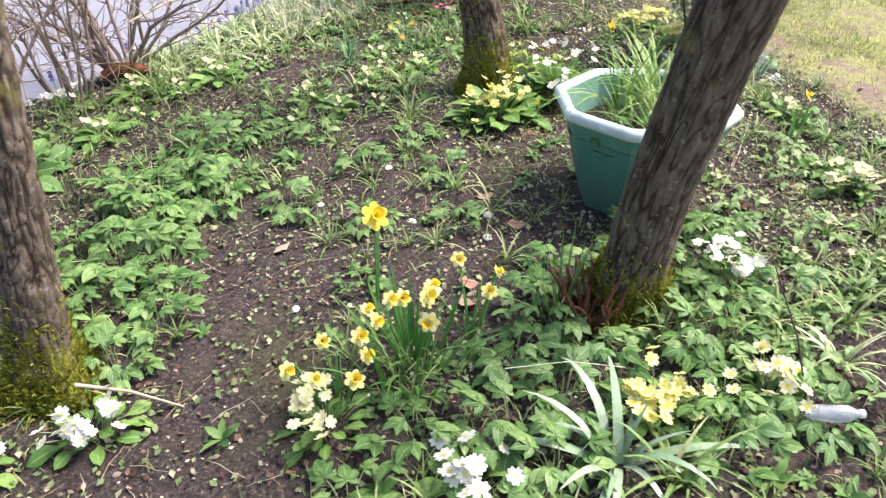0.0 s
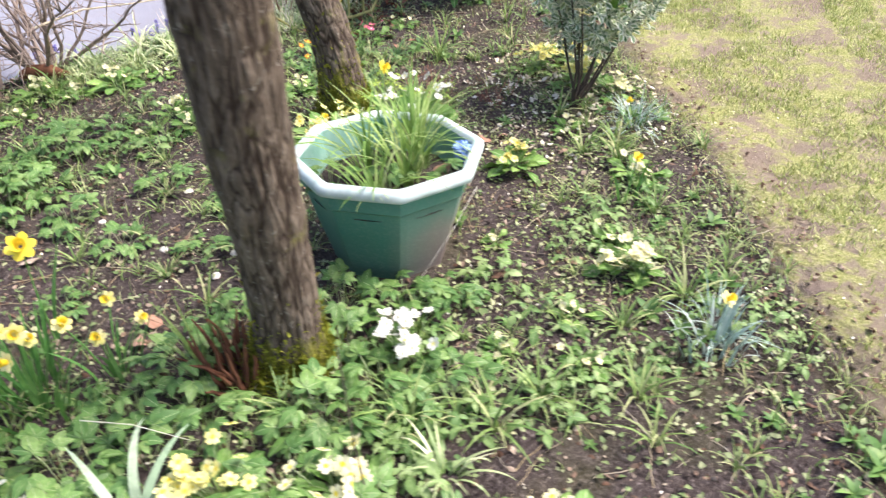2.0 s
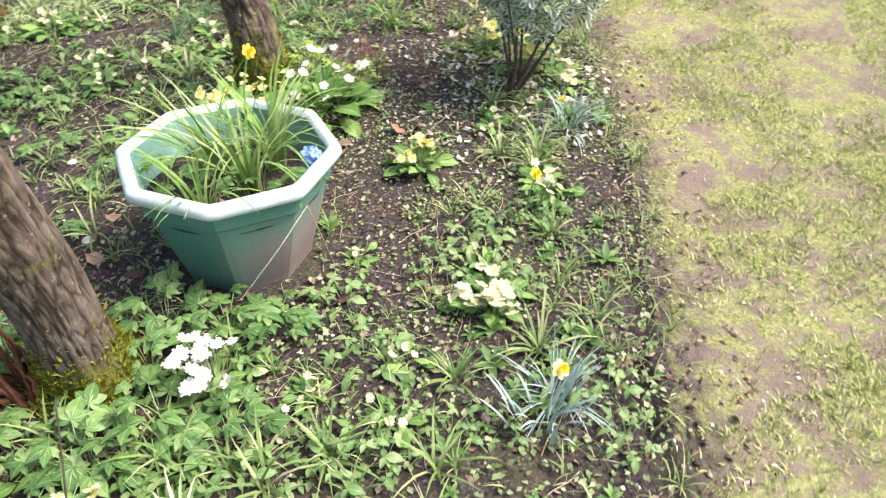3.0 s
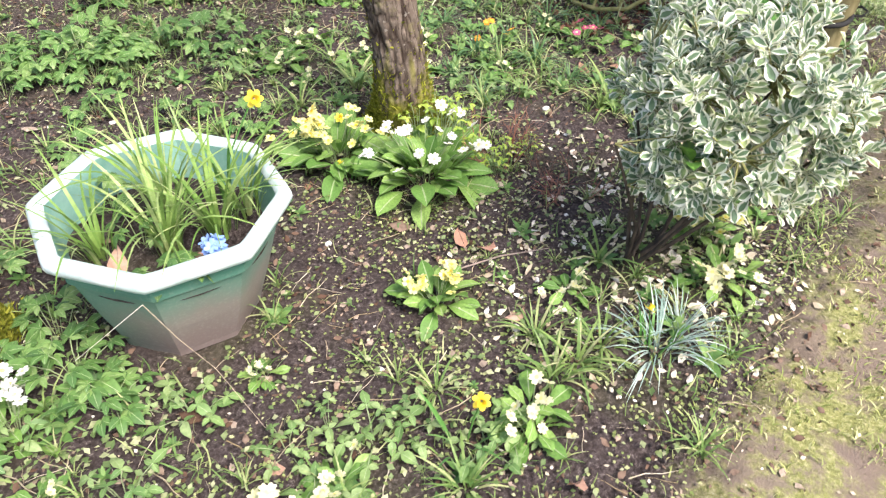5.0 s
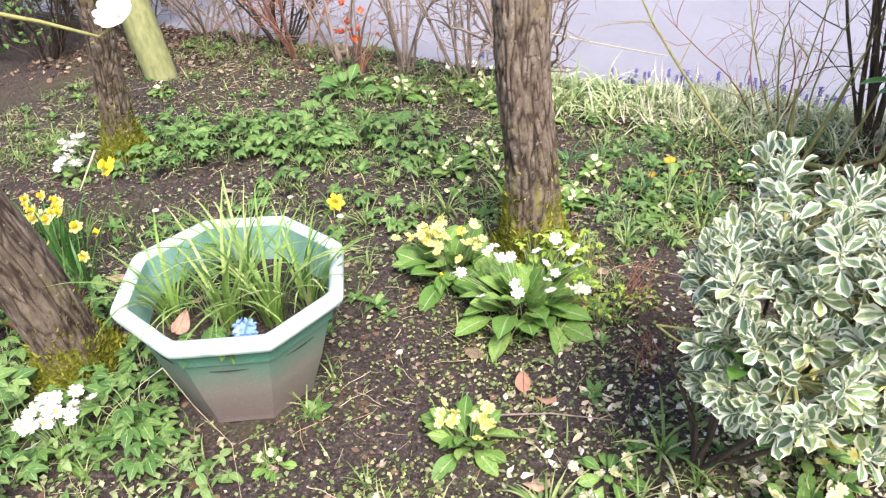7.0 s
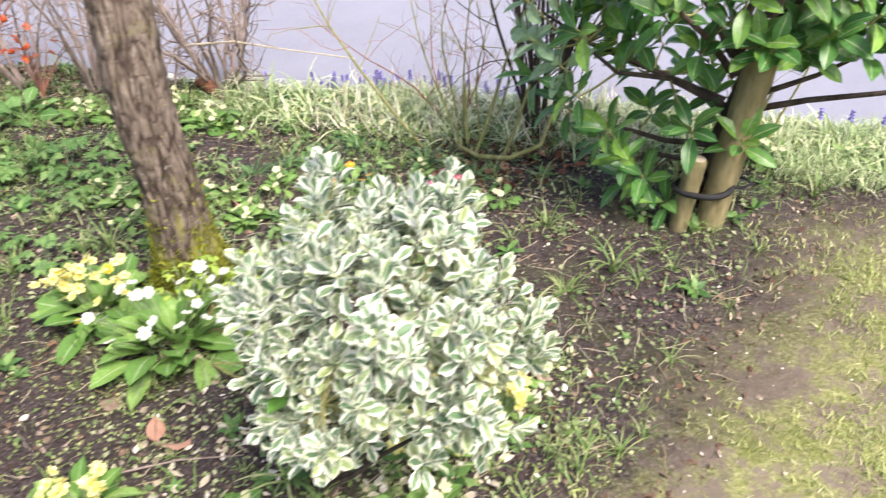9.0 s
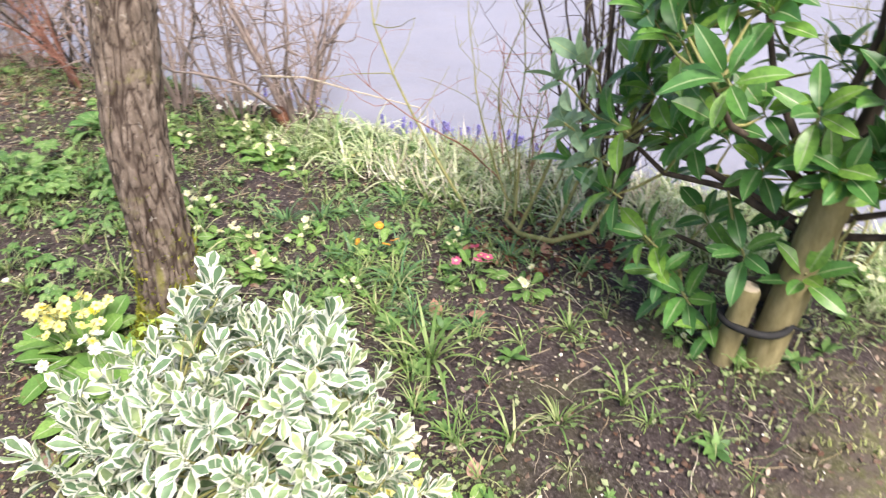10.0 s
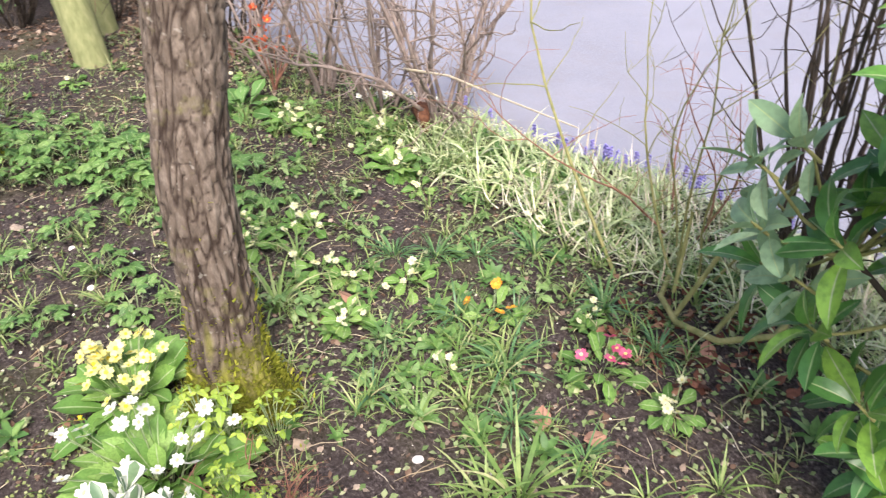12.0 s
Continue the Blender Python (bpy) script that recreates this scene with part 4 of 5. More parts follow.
# ---- variegated bush ----
def variegated_bush():
    r = np.random.default_rng(77)
    base, c, rad = np.array([0.58, 1.48, 0]), np.array([0.76, 1.54, 0.50]), np.array([0.29, 0.285, 0.285])
    root = tagged(new("variegated_bush"), "rounded evergreen bush with green leaves edged in creamy white", "shrub")
    root.matrix_basis = pose(0.58, 1.48, 0)
    kinds = []
    for k in range(5):
        ch = []
        n = 15
        for i in range(n):
            lf = leaf(r.uniform(0.034, 0.047), r.uniform(0.020, 0.026), 0.40, 0.10, 4, cols=(-1, -0.52, 0, 0.52, 1), second=(0, 3), bulge=0.66, wave=0.0012, stalk=0.003, seed=100 * k + i)
            q = i / n
            t = i * 2.4
            ch += placed(lf, Matrix(turns([0.0], [0.0], -0.05 + 0.06 * q, t + r.normal(0, 0.3), -0.0 + 1.4 * q + r.normal(0, 0.28), r.normal(0, 0.5), 1.05 - 0.3 * q)[0]))
        kinds.append(mesh_of("leafy_shoot", ch, [EU_G, EU_C]))
    plain = mesh_of("plain_leaf_cluster", [ch_ for i in range(7) for ch_ in placed(leaf(0.06, 0.032, 0.3, 0.3, 5, bulge=0.55, stalk=0.004, seed=i), Matrix(turns([0.0], [0.0], 0.0, i * 2.4, 0.2 + 0.12 * i, 0.1, 1)[0]))], [LAUREL, LEAF])
    mains = []
    for k, (dx, dy, dz) in enumerate([(-0.06, 0.0, 0.56), (0.08, 0.06, 0.64), (0.24, 0.0, 0.58), (0.38, 0.08, 0.50), (0.16, -0.16, 0.5), (0.30, 0.2, 0.55), (-0.02, 0.16, 0.55), (0.42, -0.05, 0.50), (-0.10, -0.1, 0.48)]):
        tip = np.array([dx, dy, dz])
        mid = tip * np.array([0.45, 0.45, 0.4]) + r.normal(0, 0.015, 3)
        line = [np.zeros(3) + r.normal(0, 0.012, 3) * [1, 1, 0], mid * 0.5 + r.normal(0, 0.008, 3), mid, (mid + tip) / 2 + r.normal(0, 0.012, 3), tip]
        mains.append(line)
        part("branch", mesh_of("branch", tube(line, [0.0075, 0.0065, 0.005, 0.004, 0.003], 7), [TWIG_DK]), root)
    twigs, count = [], 0
    while count < 255:
        d = r.normal(0, 1, 3)
        d /= np.linalg.norm(d)
        k = r.uniform(0.45, 1.0) ** 0.5
        p = c + rad * d * k * (1 + 0.20 * math.sin(7 * d[0] + 5 * d[1]) * math.cos(5 * d[2]) + 0.05 * r.normal())
        if p[2] < 0.12 or (p[2] < 0.42 and r.uniform() < (0.45 if p[0] < 0.66 else 0.6)):
            continue
        local = p - base
        up = np.array([d[0] * 0.9, d[1] * 0.9, max(d[2], -0.2) + 0.75]) + r.normal(0, 0.28, 3)
        up /= np.linalg.norm(up)
        q = Vector(up).to_track_quat("Z", "Y")
        spin = Matrix.Rotation(r.uniform(0, 6.28), 4, "Z")
        odd = count < 2
        if odd:
            local = np.array([0.622, 1.390, 0.412]) - base + [0.03 * count, 0.02 - 0.05 * count, 0.04 * count]
        m = Matrix.Translation(local) @ q.to_matrix().to_4x4() @ spin @ Matrix.Diagonal((*(r.uniform(0.9, 1.25),) * 3, 1))
        part("leafy_shoot", plain if odd else kinds[count % 5], root, m, "plain green leaf cluster" if odd else "")
        near_ = min((pt for line in mains for pt in line[2:]), key=lambda s_: np.linalg.norm(s_ - local))
        twigs += tube([near_, (near_ + local) / 2 + [0, 0, -0.01], local - up * 0.03], [0.003, 0.0022, 0.0018], 4)
        count += 1
    tw = part("twiggery", mesh_of("twiggery", twigs, [TWIG_G]), root)
    tw["kind"] = "stuff"


variegated_bush()


# ---- laurel with its stakes ----
def laurel():
    r = np.random.default_rng(5)
    bx, by = 1.42, 2.99
    root = tagged(new("laurel_tree"), "evergreen shrub with large glossy green leaves, tied to a wooden stake", "shrub")
    root.matrix_basis = pose(bx, by, 0)
    singles = [mesh_of("leaf", leaf(0.115, 0.045, 0.28, c_, 7, bulge=0.52, stalk=0.012, seed=k), [LAUREL, RIB]) for k, c_ in enumerate((0.15, 0.35, 0.6))]
    pale = [mesh_of("leaf", leaf(0.10, 0.045, 0.28, c_, 7, bulge=0.5, stalk=0.012, seed=20 + k), [LAUREL_P, RIB]) for k, c_ in enumerate((0.2, 0.4, 0.6))]
    whole = []
    for k in range(3):
        ch = []
        for i in range(8):
            ch += placed(leaf(0.115, 0.054, 0.28, 0.2 + 0.15 * (i % 3), 6, bulge=0.52, stalk=0.012, seed=i + 10 * k), Matrix(turns([0.0], [0.0], 0.006 * i - 0.04, i * 2.4, 0.0 + 0.16 * i + r.normal(0, 0.15), r.normal(0, 0.2), r.uniform(0.75, 1.05))[0]))
        whole.append(mesh_of("leaf_whorl", ch, [LAUREL, RIB]))
    trunk = [(0.02, 0.0, -0.02), (0.0, 0.0, 0.2), (0.06, 0.0, 0.45), (0.12, 0.02, 0.75), (0.14, 0.02, 1.1), (0.16, 0.04, 1.6)]
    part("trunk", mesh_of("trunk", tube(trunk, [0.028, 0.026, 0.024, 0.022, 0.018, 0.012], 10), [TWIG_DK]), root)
    limbs = []
    for k, tip in enumerate([(-0.45, -0.1, 0.62), (-0.62, 0.1, 0.66), (-0.35, 0.0, 0.3), (-0.2, -0.4, 0.9), (0.4, 0.0, 0.6), (0.55, 0.1, 0.85), (0.3, -0.2, 1.1), (-0.3, 0.2, 1.1), (0.1, 0.2, 1.45), (-0.25, -0.05, 0.2), (0.6, -0.1, 0.55)]):
        tip = np.array(tip)
        s0 = np.array([0.02, 0, 0.12 + 0.45 * min(1, tip[2])])
        line = [s0, s0 * 0.6 + tip * 0.4 + r.normal(0, 0.02, 3), s0 * 0.3 + tip * 0.7 + r.normal(0, 0.02, 3), tip]
        limbs.append(line)
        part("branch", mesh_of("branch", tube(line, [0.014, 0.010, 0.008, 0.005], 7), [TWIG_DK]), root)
    shown = [(1.25, 2.55, 0.93), (1.04, 2.97, 0.26), (0.76, 3.05, 0.58), (0.78, 2.84, 0.77), (1.08, 2.84, 0.34), (0.95, 2.84, 0.47), (1.13, 2.82, 0.26), (1.21, 2.84, 0.18), (0.81, 2.84, 0.64), (0.96, 2.8, 0.69), (1.34, 2.82, 0.38), (1.5, 2.84, 0.34), (1.3, 2.85, 0.08), (0.9, 3.0, 0.36), (1.15, 2.95, 0.12), (0.84, 2.86, 0.82), (0.90, 2.84, 0.56), (0.80, 2.98, 0.46)]
    spots = [np.array(s_) for s_ in shown]
    while len(spots) < 175:
        d = r.normal(0, 1, 3)
        d /= np.linalg.norm(d)
        p = np.array([1.42, 3.02, 0.92]) + np.array([0.66, 0.34, 0.62]) * d * r.uniform(0.3, 1.0) ** 0.4
        gap = 1.15 < p[0] < 1.75 and p[1] < 3.0 and p[2] < 0.62
        under = p[2] < 0.32 + 0.55 * max(0, p[0] - 1.25)
        if gap or under or p[0] < 0.95:
            continue
        spots.append(p)
    twigs = []
    for i, p in enumerate(spots):
        local = p - np.array([bx, by, 0])
        out = local - np.array([0.05, 0.05, 0.55])
        up = np.array([out[0], out[1] - 0.15, abs(out[2]) * 0.5 + 0.45])
        up /= np.linalg.norm(up)
        m = Matrix.Translation(local) @ Vector(up).to_track_quat("Z", "Y").to_matrix().to_4x4() @ Matrix.Rotation(r.uniform(0, 6.28), 4, "Z")
        stalk = np.linalg.norm(up)
        near_ = min((np.array(pt) for line in limbs + [trunk[2:]] for pt in line[1:]), key=lambda s_: np.linalg.norm(s_ - local))
        tw = tube([near_, (near_ + local) / 2 + [0, 0, -0.02], local - up * 0.03, local + up * 0.01], [0.005, 0.004, 0.003, 0.0025], 5)
        if i < 34:
            st_ = part("leaf_whorl", mesh_of("whorl_stalk", tube([(0, 0, -0.05), (0, 0, 0.02)], [0.004, 0.003], 6), [TWIG_G]), root, m)
            for j in range(8):
                mm = Matrix(turns([0.0], [0.0], 0.005 * j - 0.03, j * 2.4 + r.normal(0, 0.15), -0.05 + 0.15 * j + r.normal(0, 0.15), r.normal(0, 0.2), r.uniform(0.75, 1.15))[0])
                part("leaf", (pale if p[0] < 0.92 and p[2] > 0.55 else singles)[j % 3], st_, mm)
        else:
            part("leaf_whorl", whole[i % 3], root, m)
        twigs += tw
    part("twiggery", mesh_of("twiggery", twigs, [TWIG_G]), root)


laurel()


def post(name, label, line, radius, mat_, split=False, sides=20, square=False):
    """A timber post with a worn, bevelled top."""
    root = tagged(new(name), label, "post")
    (x, y, z) = line[0]
    root.matrix_basis = pose(x, y, z)
    a, b = np.zeros(3), np.array(line[1]) - np.array(line[0])
    n = 14
    pts_ = [a + (b - a) * k / n for k in range(n + 1)]
    pts_.append(b + (b - a) * 0.008 / np.linalg.norm(b))
    rad_ = [radius * (1 + 0.02 * math.sin(3 * k)) for k in range(n + 1)] + [radius * 0.86]
    ch = tube(pts_, rad_, 4 if square else sides)
    if split:
        v = ch[0][0].copy()
        v[:, 1] = np.maximum(v[:, 1] * 1.0, v[:, 1] * 0.5)
        ch[0] = (v, ch[0][1], ch[0][2])
    part("shaft", mesh_of("shaft", ch, [mat_], smooth=not square), root)
    up = (b - a) / np.linalg.norm(b - a)
    part("sawn_top", mesh_of("sawn_top", tube([b + up * 0.008, b + up * 0.011], [radius * 0.84, radius * 0.80], sides), [CHAFF if not split else POST]), root, label="pale sawn end grain")
    return root


post("tree_stake", "round leaning timber stake tied to the laurel", [(1.445, 2.86, -0.04), (1.53, 2.90, 0.70)], 0.050, POST)
post("tree_stake", "short split timber stake strapped to the round stake", [(1.345, 2.82, -0.04), (1.375, 2.83, 0.265)], 0.034, POST, sides=10)
post("fence_post", "short leaning greenish timber post in dark soil", [(-3.21, 2.96, -0.05), (-3.39, 2.99, 0.75)], 0.10, POST_G)
post("fence_post", "weathered timber post at the dark corner", [(-3.76, 3.26, -0.05), (-3.80, 3.26, 0.8)], 0.09, POST_G)
tie = tagged(new("tree_tie"), "black rubber strap round the two stakes", "strap")
tie.matrix_basis = pose(1.41, 2.845, 0.165, 8, -7, 0)
loop = [(0.093 * math.cos(t), 0.062 * math.sin(t), 0.006 * math.sin(2 * t)) for t in np.linspace(0, 2 * math.pi, 41)]
part("strap", mesh_of("strap", placed(tube(loop, [0.011] * 41, 6), Matrix.Diagonal((1, 1, 1.0, 1))), [RUBBER]), tie)
part("buckle", mesh_of("buckle", tube([(0.085, 0.03, 0.01), (0.13, 0.02, 0.02), (0.15, 0.0, 0.01), (0.13, -0.015, 0.0), (0.10, -0.01, 0.0)], [0.005] * 5, 6), [RUBBER]), tie)


# ---- bare twiggy shrubs ----
def twiggy(label, x, y, stems, height, lean, mat_, seed, twig=True, thick=0.008, bias=(0, 0), name="bare_shrub", crook=0.10, side=9):
    r = np.random.default_rng(seed)
    root = tagged(new(name), label, "shrub")
    root.matrix_basis = pose(x, y, z_at(x, y) - 0.02)
    small_ = []
    for i in range(stems):
        t = r.uniform(0, 6.28)
        way = (math.cos(t) * lean + bias[0], math.sin(t) * lean + bias[1], 1.0)
        h = height * r.uniform(0.6, 1.1)
        n = 10
        line = wander((0.05 * math.cos(t), 0.05 * math.sin(t), 0), way, h, n, crook, 0.02, r)
        rad_ = [thick * (1 - 0.75 * k / n) * r.uniform(0.9, 1.1) for k in range(n + 1)]
        part("stem", mesh_of("stem", tube(line, rad_, 6), [mat_]), root)
        if twig:
            for _ in range(side):
                k = r.integers(2, n)
                way2 = np.array(line[k] - line[k - 1]) * 8 + r.normal(0, 0.7, 3)
                sub = wander(line[k], way2, h * r.uniform(0.15, 0.4), 6, 0.22, 0.02, r)
                small_ += tube(sub, np.linspace(thick * 0.35, thick * 0.12, 7), 4)
                for _k in range(2):
                    q = r.integers(2, 6)
                    small_ += tube(wander(sub[q], r.normal(0, 1, 3) + [0, 0, 0.5], 0.09, 3, 0.2, 0, r), [thick * 0.16] * 3 + [thick * 0.08], 3)
    if small_:
        part("twiggery", mesh_of("twiggery", small_, [mat_]), root)
    return root


twiggy("tangle of grey-brown bare stems beside the road", -1.03, 3.76, 17, 1.1, 0.55, TWIG, 1, thick=0.012, crook=0.16)
twiggy("bare multi-stemmed shrub by the road", -1.36, 3.66, 9, 1.2, 0.35, TWIG, 2, thick=0.009)
twiggy("bare upright grey stems by the road", -1.75, 3.58, 8, 1.3, 0.3, TWIG, 3, thick=0.010)
twiggy("bare brownish shrub with crooked stems", -2.15, 3.55, 9, 1.2, 0.4, TWIG, 4, thick=0.009)
twiggy("thin bare shrub near the fence posts", -2.6, 3.6, 9, 1.2, 0.4, TWIG_R, 5, thick=0.008)
twiggy("thin dark bare shrub beyond the posts", -3.2, 3.7, 9, 1.1, 0.4, TWIG, 6, thick=0.008)
twiggy("dark brambly shrub in the shady corner", -4.0, 3.4, 10, 1.0, 0.5, TWIG_DK, 7, thick=0.008)
twiggy("dark upright bare stems beside the laurel", 0.74, 3.52, 24, 1.7, 0.16, TWIG_DK, 8, thick=0.008, crook=0.05, side=5)
twiggy("slender greenish twigs with reddish tips in the verge", 0.45, 3.42, 5, 1.1, 0.35, TWIG_G, 9, thick=0.005, side=8)
twiggy("pale slender budding twigs by the verge", 0.30, 3.62, 4, 1.0, 0.5, TWIG_R, 10, thick=0.0045, side=8)
twiggy("bare twig shrub on the verge beyond the stake", 1.62, 3.45, 5, 1.1, 0.35, TWIG_G, 11, thick=0.006)
twiggy("low red-brown dead stalks beside the mossy tree", 0.18, 1.98, 12, 0.20, 0.5, TWIG_R, 44, thick=0.003, name="dead_stalks", side=4)
twiggy("low dead brown stalks at the bush's foot", 0.42, 1.80, 9, 0.15, 0.6, TWIG_R, 45, thick=0.003, name="dead_stalks", side=4)
for k_, (x_, y_) in enumerate([(-3.7, 3.75), (-4.4, 2.9), (-4.6, 3.7), (-2.9, 3.78), (-5.2, 3.1), (-4.9, 2.3)]):
    twiggy("dense dark brambly thicket at the shady corner", x_, y_, 12, 1.3, 0.6, TWIG_DK if k_ % 2 else TWIG, 30 + k_, thick=0.010, crook=0.14, side=14, name="bramble_thicket")
sl = tagged(new("sapling"), "single slender leaning sapling with few side twigs", "sapling")
sl.matrix_basis = pose(0.26, 3.28, 0)
line = [np.array(p_) for p_ in ((0, 0, -0.02), (-0.17, 0.07, 0.13), (-0.34, 0.15, 0.28), (-0.50, 0.23, 0.44), (-0.64, 0.31, 0.62), (-0.72, 0.40, 0.9), (-0.76, 0.48, 1.3))]
part("stem", mesh_of("stem", tube(line, np.linspace(0.0075, 0.003, 7), 6), [TWIG_G]), sl)
_r = np.random.default_rng(12)
for k in (2, 3, 3, 4, 4, 5, 5, 6):
    part("twig", mesh_of("twig", tube(wander(line[k], _r.normal(0, 1, 3) * [1, 1, 0.5] + [0, 0, 0.5], 0.32, 7, 0.18, 0.02, _r), np.linspace(0.003, 0.001, 8), 4), [TWIG_G]), sl)
hoop = tagged(new("bent_branch"), "yellow-green branch arched low over the soil by the dark stems", "branch")
hoop.matrix_basis = pose(0.62, 3.2, 0.0)
part("limb", mesh_of("limb", tube([(-0.22, 0.16, 0.02), (-0.18, 0.04, 0.03), (-0.08, -0.04, 0.035), (0.05, -0.04, 0.04), (0.16, 0.06, 0.06), (0.18, 0.28, 0.12)], [0.007, 0.009, 0.010, 0.010, 0.010, 0.009], 8), [TWIG_G]), hoop)
for k, (ax0, ay0, bx0, by0, bz0) in enumerate([(-0.1, -0.02, 0.02, 0.1, 0.45), (0.02, 0.0, 0.1, 0.12, 0.30), (-0.16, 0.08, -0.2, 0.2, 0.25)]):
    part("shoot", mesh_of("shoot", tube([(ax0, ay0, 0.03), ((ax0 + bx0) / 2, (ay0 + by0) / 2, bz0 * 0.5), (bx0, by0, bz0)], [0.008, 0.007, 0.005], 7), [TWIG_G]), hoop)

log = tagged(new("log"), "broken rotting wood chunk at the shrub's foot", "wood")
log.matrix_basis = pose(-1.08, 3.66, 0.03, 0, 0, -35)
part("wood", mesh_of("wood", tube([(-0.10, 0, 0), (-0.05, 0, 0.02), (0.04, 0, 0.02), (0.10, 0.0, 0.0), (0.16, 0, -0.015)], [0.03, 0.04, 0.035, 0.022, 0.008], 12), [ROT]), log)
stump = tagged(new("stump"), "rotten red-brown stump with old stalks beside the leaning tree", "stump")
stump.matrix_basis = pose(-1.27, 1.02, 0)
sv = []
for k in range(34):
    t = k * 2.4
    d = 0.012 * math.sqrt(k)
    sv += tube(wander((d * math.cos(t), d * math.sin(t), 0), (0.3 * math.cos(t), 0.3 * math.sin(t), 1), 0.10 + 0.10 * ((k * 7) % 5) / 5, 4, 0.15, 0, _r), [0.010, 0.009, 0.007, 0.005, 0.002], 5)
part("wood", mesh_of("wood", sv, [ROT]), stump)

plant_at(tuft("olive-green upright stalks by the leaning tree's stump", 22, 0.26, 0.007, 0.35, BLADE, 71, rad=0.05, lean=0.35, name="upright_stalks"), -1.33, 1.09)
# white magnolia twig hanging beside the leaning tree
mb = tagged(new("flowering_branch"), "bare branch with one white star-shaped magnolia flower", "branch")
mb.matrix_basis = pose(-1.06, 0.93, 1.02)
part("twig", mesh_of("twig", tube([(-0.02, -0.02, 0.03), (0.03, 0.12, 0.05), (0.12, 0.22, 0.0), (0.20, 0.30, -0.05), (0.24, 0.34, -0.02)], [0.007, 0.006, 0.005, 0.004, 0.003], 6), [TWIG_G]), mb)
part("flower_head", mesh_of("flower_head", flower(10, 0.048, -0.05, 0.55, 0.12, wide=1.5), [WHITE, YELLOW]), mb, Matrix.LocRotScale((0.24, 0.34, -0.01), Euler((0.6, 0.3, 0)), (1, 1, 1)))

# red tulips at the back
tu = tagged(new("quince_bush"), "low bush with coral red blossom by the road", "shrub")
tu.matrix_basis = pose(-1.93, 3.40, 0)
part("stalk", mesh_of("stalk", [c for k in range(7) for c in tube(wander((0, 0, 0), (_r.uniform(-0.5, 0.5), _r.uniform(-0.4, 0.4), 1), 0.36, 5, 0.12, 0, _r), np.linspace(0.005, 0.002, 6), 5)], [TWIG_R]), tu)
bm_ = mesh_of("blossom", flower(5, 0.022, 0.1, 0.5, 0.25), [RED, GOLD])
for k in range(14):
    part("blossom", bm_, tu, Matrix.LocRotScale((_r.normal(0, 0.07), _r.normal(0, 0.05), 0.30 + _r.normal(0, 0.05)), Euler((_r.normal(0, 0.8), _r.normal(0, 0.8), 0)), (1, 1, 1)))

# dark hedge closing the corner, mostly out of view, added to block sky light
_r = np.random.default_rng(91)
hedge = tagged(new("hedge"), "dense dark evergreen hedge, mostly unseen, added to shade the corner", "hedge")
hedge.matrix_basis = pose(-4.95, 2.7, 0)
for k in range(9):
    part("stem", mesh_of("stem", tube(wander((0.1 * math.sin(k), -1.6 + 0.4 * k, -0.02), (0, 0, 1), 2.3, 6, 0.08, 0, _r), np.linspace(0.03, 0.01, 7), 7), [TWIG_DK]), hedge)
n = 9000
hx, hy, hz = _r.uniform(-0.55, 0.55, n), _r.uniform(-1.9, 1.9, n), _r.uniform(0.12, 2.9, n)
hx = np.where(_r.uniform(0, 1, n) < 0.6, np.sign(hx) * _r.uniform(0.4, 0.62, n) * (1 + 0.15 * np.sin(3 * hy) * np.cos(4 * hz)), hx)
part("foliage", mesh_of("foliage", spread(leaf(0.07, 0.035, 0.25, 0.3, 2, cols=(-1, 0, 1), second=()), turns(hx, hy, hz, _r.uniform(0, 6.28, n), _r.uniform(-0.6, 0.8, n), _r.normal(0, 0.5, n), _r.uniform(0.7, 1.3, n))), [LEAF_DK, RIB]), hedge)

# ---- litter ----
bottle = tagged(new("plastic_bottle"), "crushed clear plastic bottle lying in the leaves", "bottle")
bottle.matrix_basis = pose(-1.28, 0.37, 0.05, 0, 84, -60) @ Matrix.Scale(0.75, 4)
part("body", mesh_of("body", tube([(0, 0, -0.085), (0, 0, -0.08), (0, 0.003, -0.03), (0.003, 0, 0.02), (0, 0, 0.05), (0, 0, 0.08), (0, 0, 0.085)], [0.022, 0.030, 0.026, 0.029, 0.028, 0.013, 0.012], 18), [GLASSY]), bottle)
part("cap", mesh_of("cap", tube([(0, 0, 0.084), (0, 0, 0.098)], [0.0145, 0.0145], 18), [WHITE]), bottle)


def pebble(seed):
    bm = bmesh.new()
    bmesh.ops.create_icosphere(bm, subdivisions=2, radius=1)
    for v in bm.verts:
        v.co *= 1 + 0.18 * noise.noise(v.co * 1.2 + Vector((seed, 0, 0)))
    me = bpy.data.meshes.new("pebble")
    bm.to_mesh(me)
    bm.free()
    me.materials.append(PEBBLE)
    me.polygons.foreach_set("use_smooth", [True] * len(me.polygons))
    return me


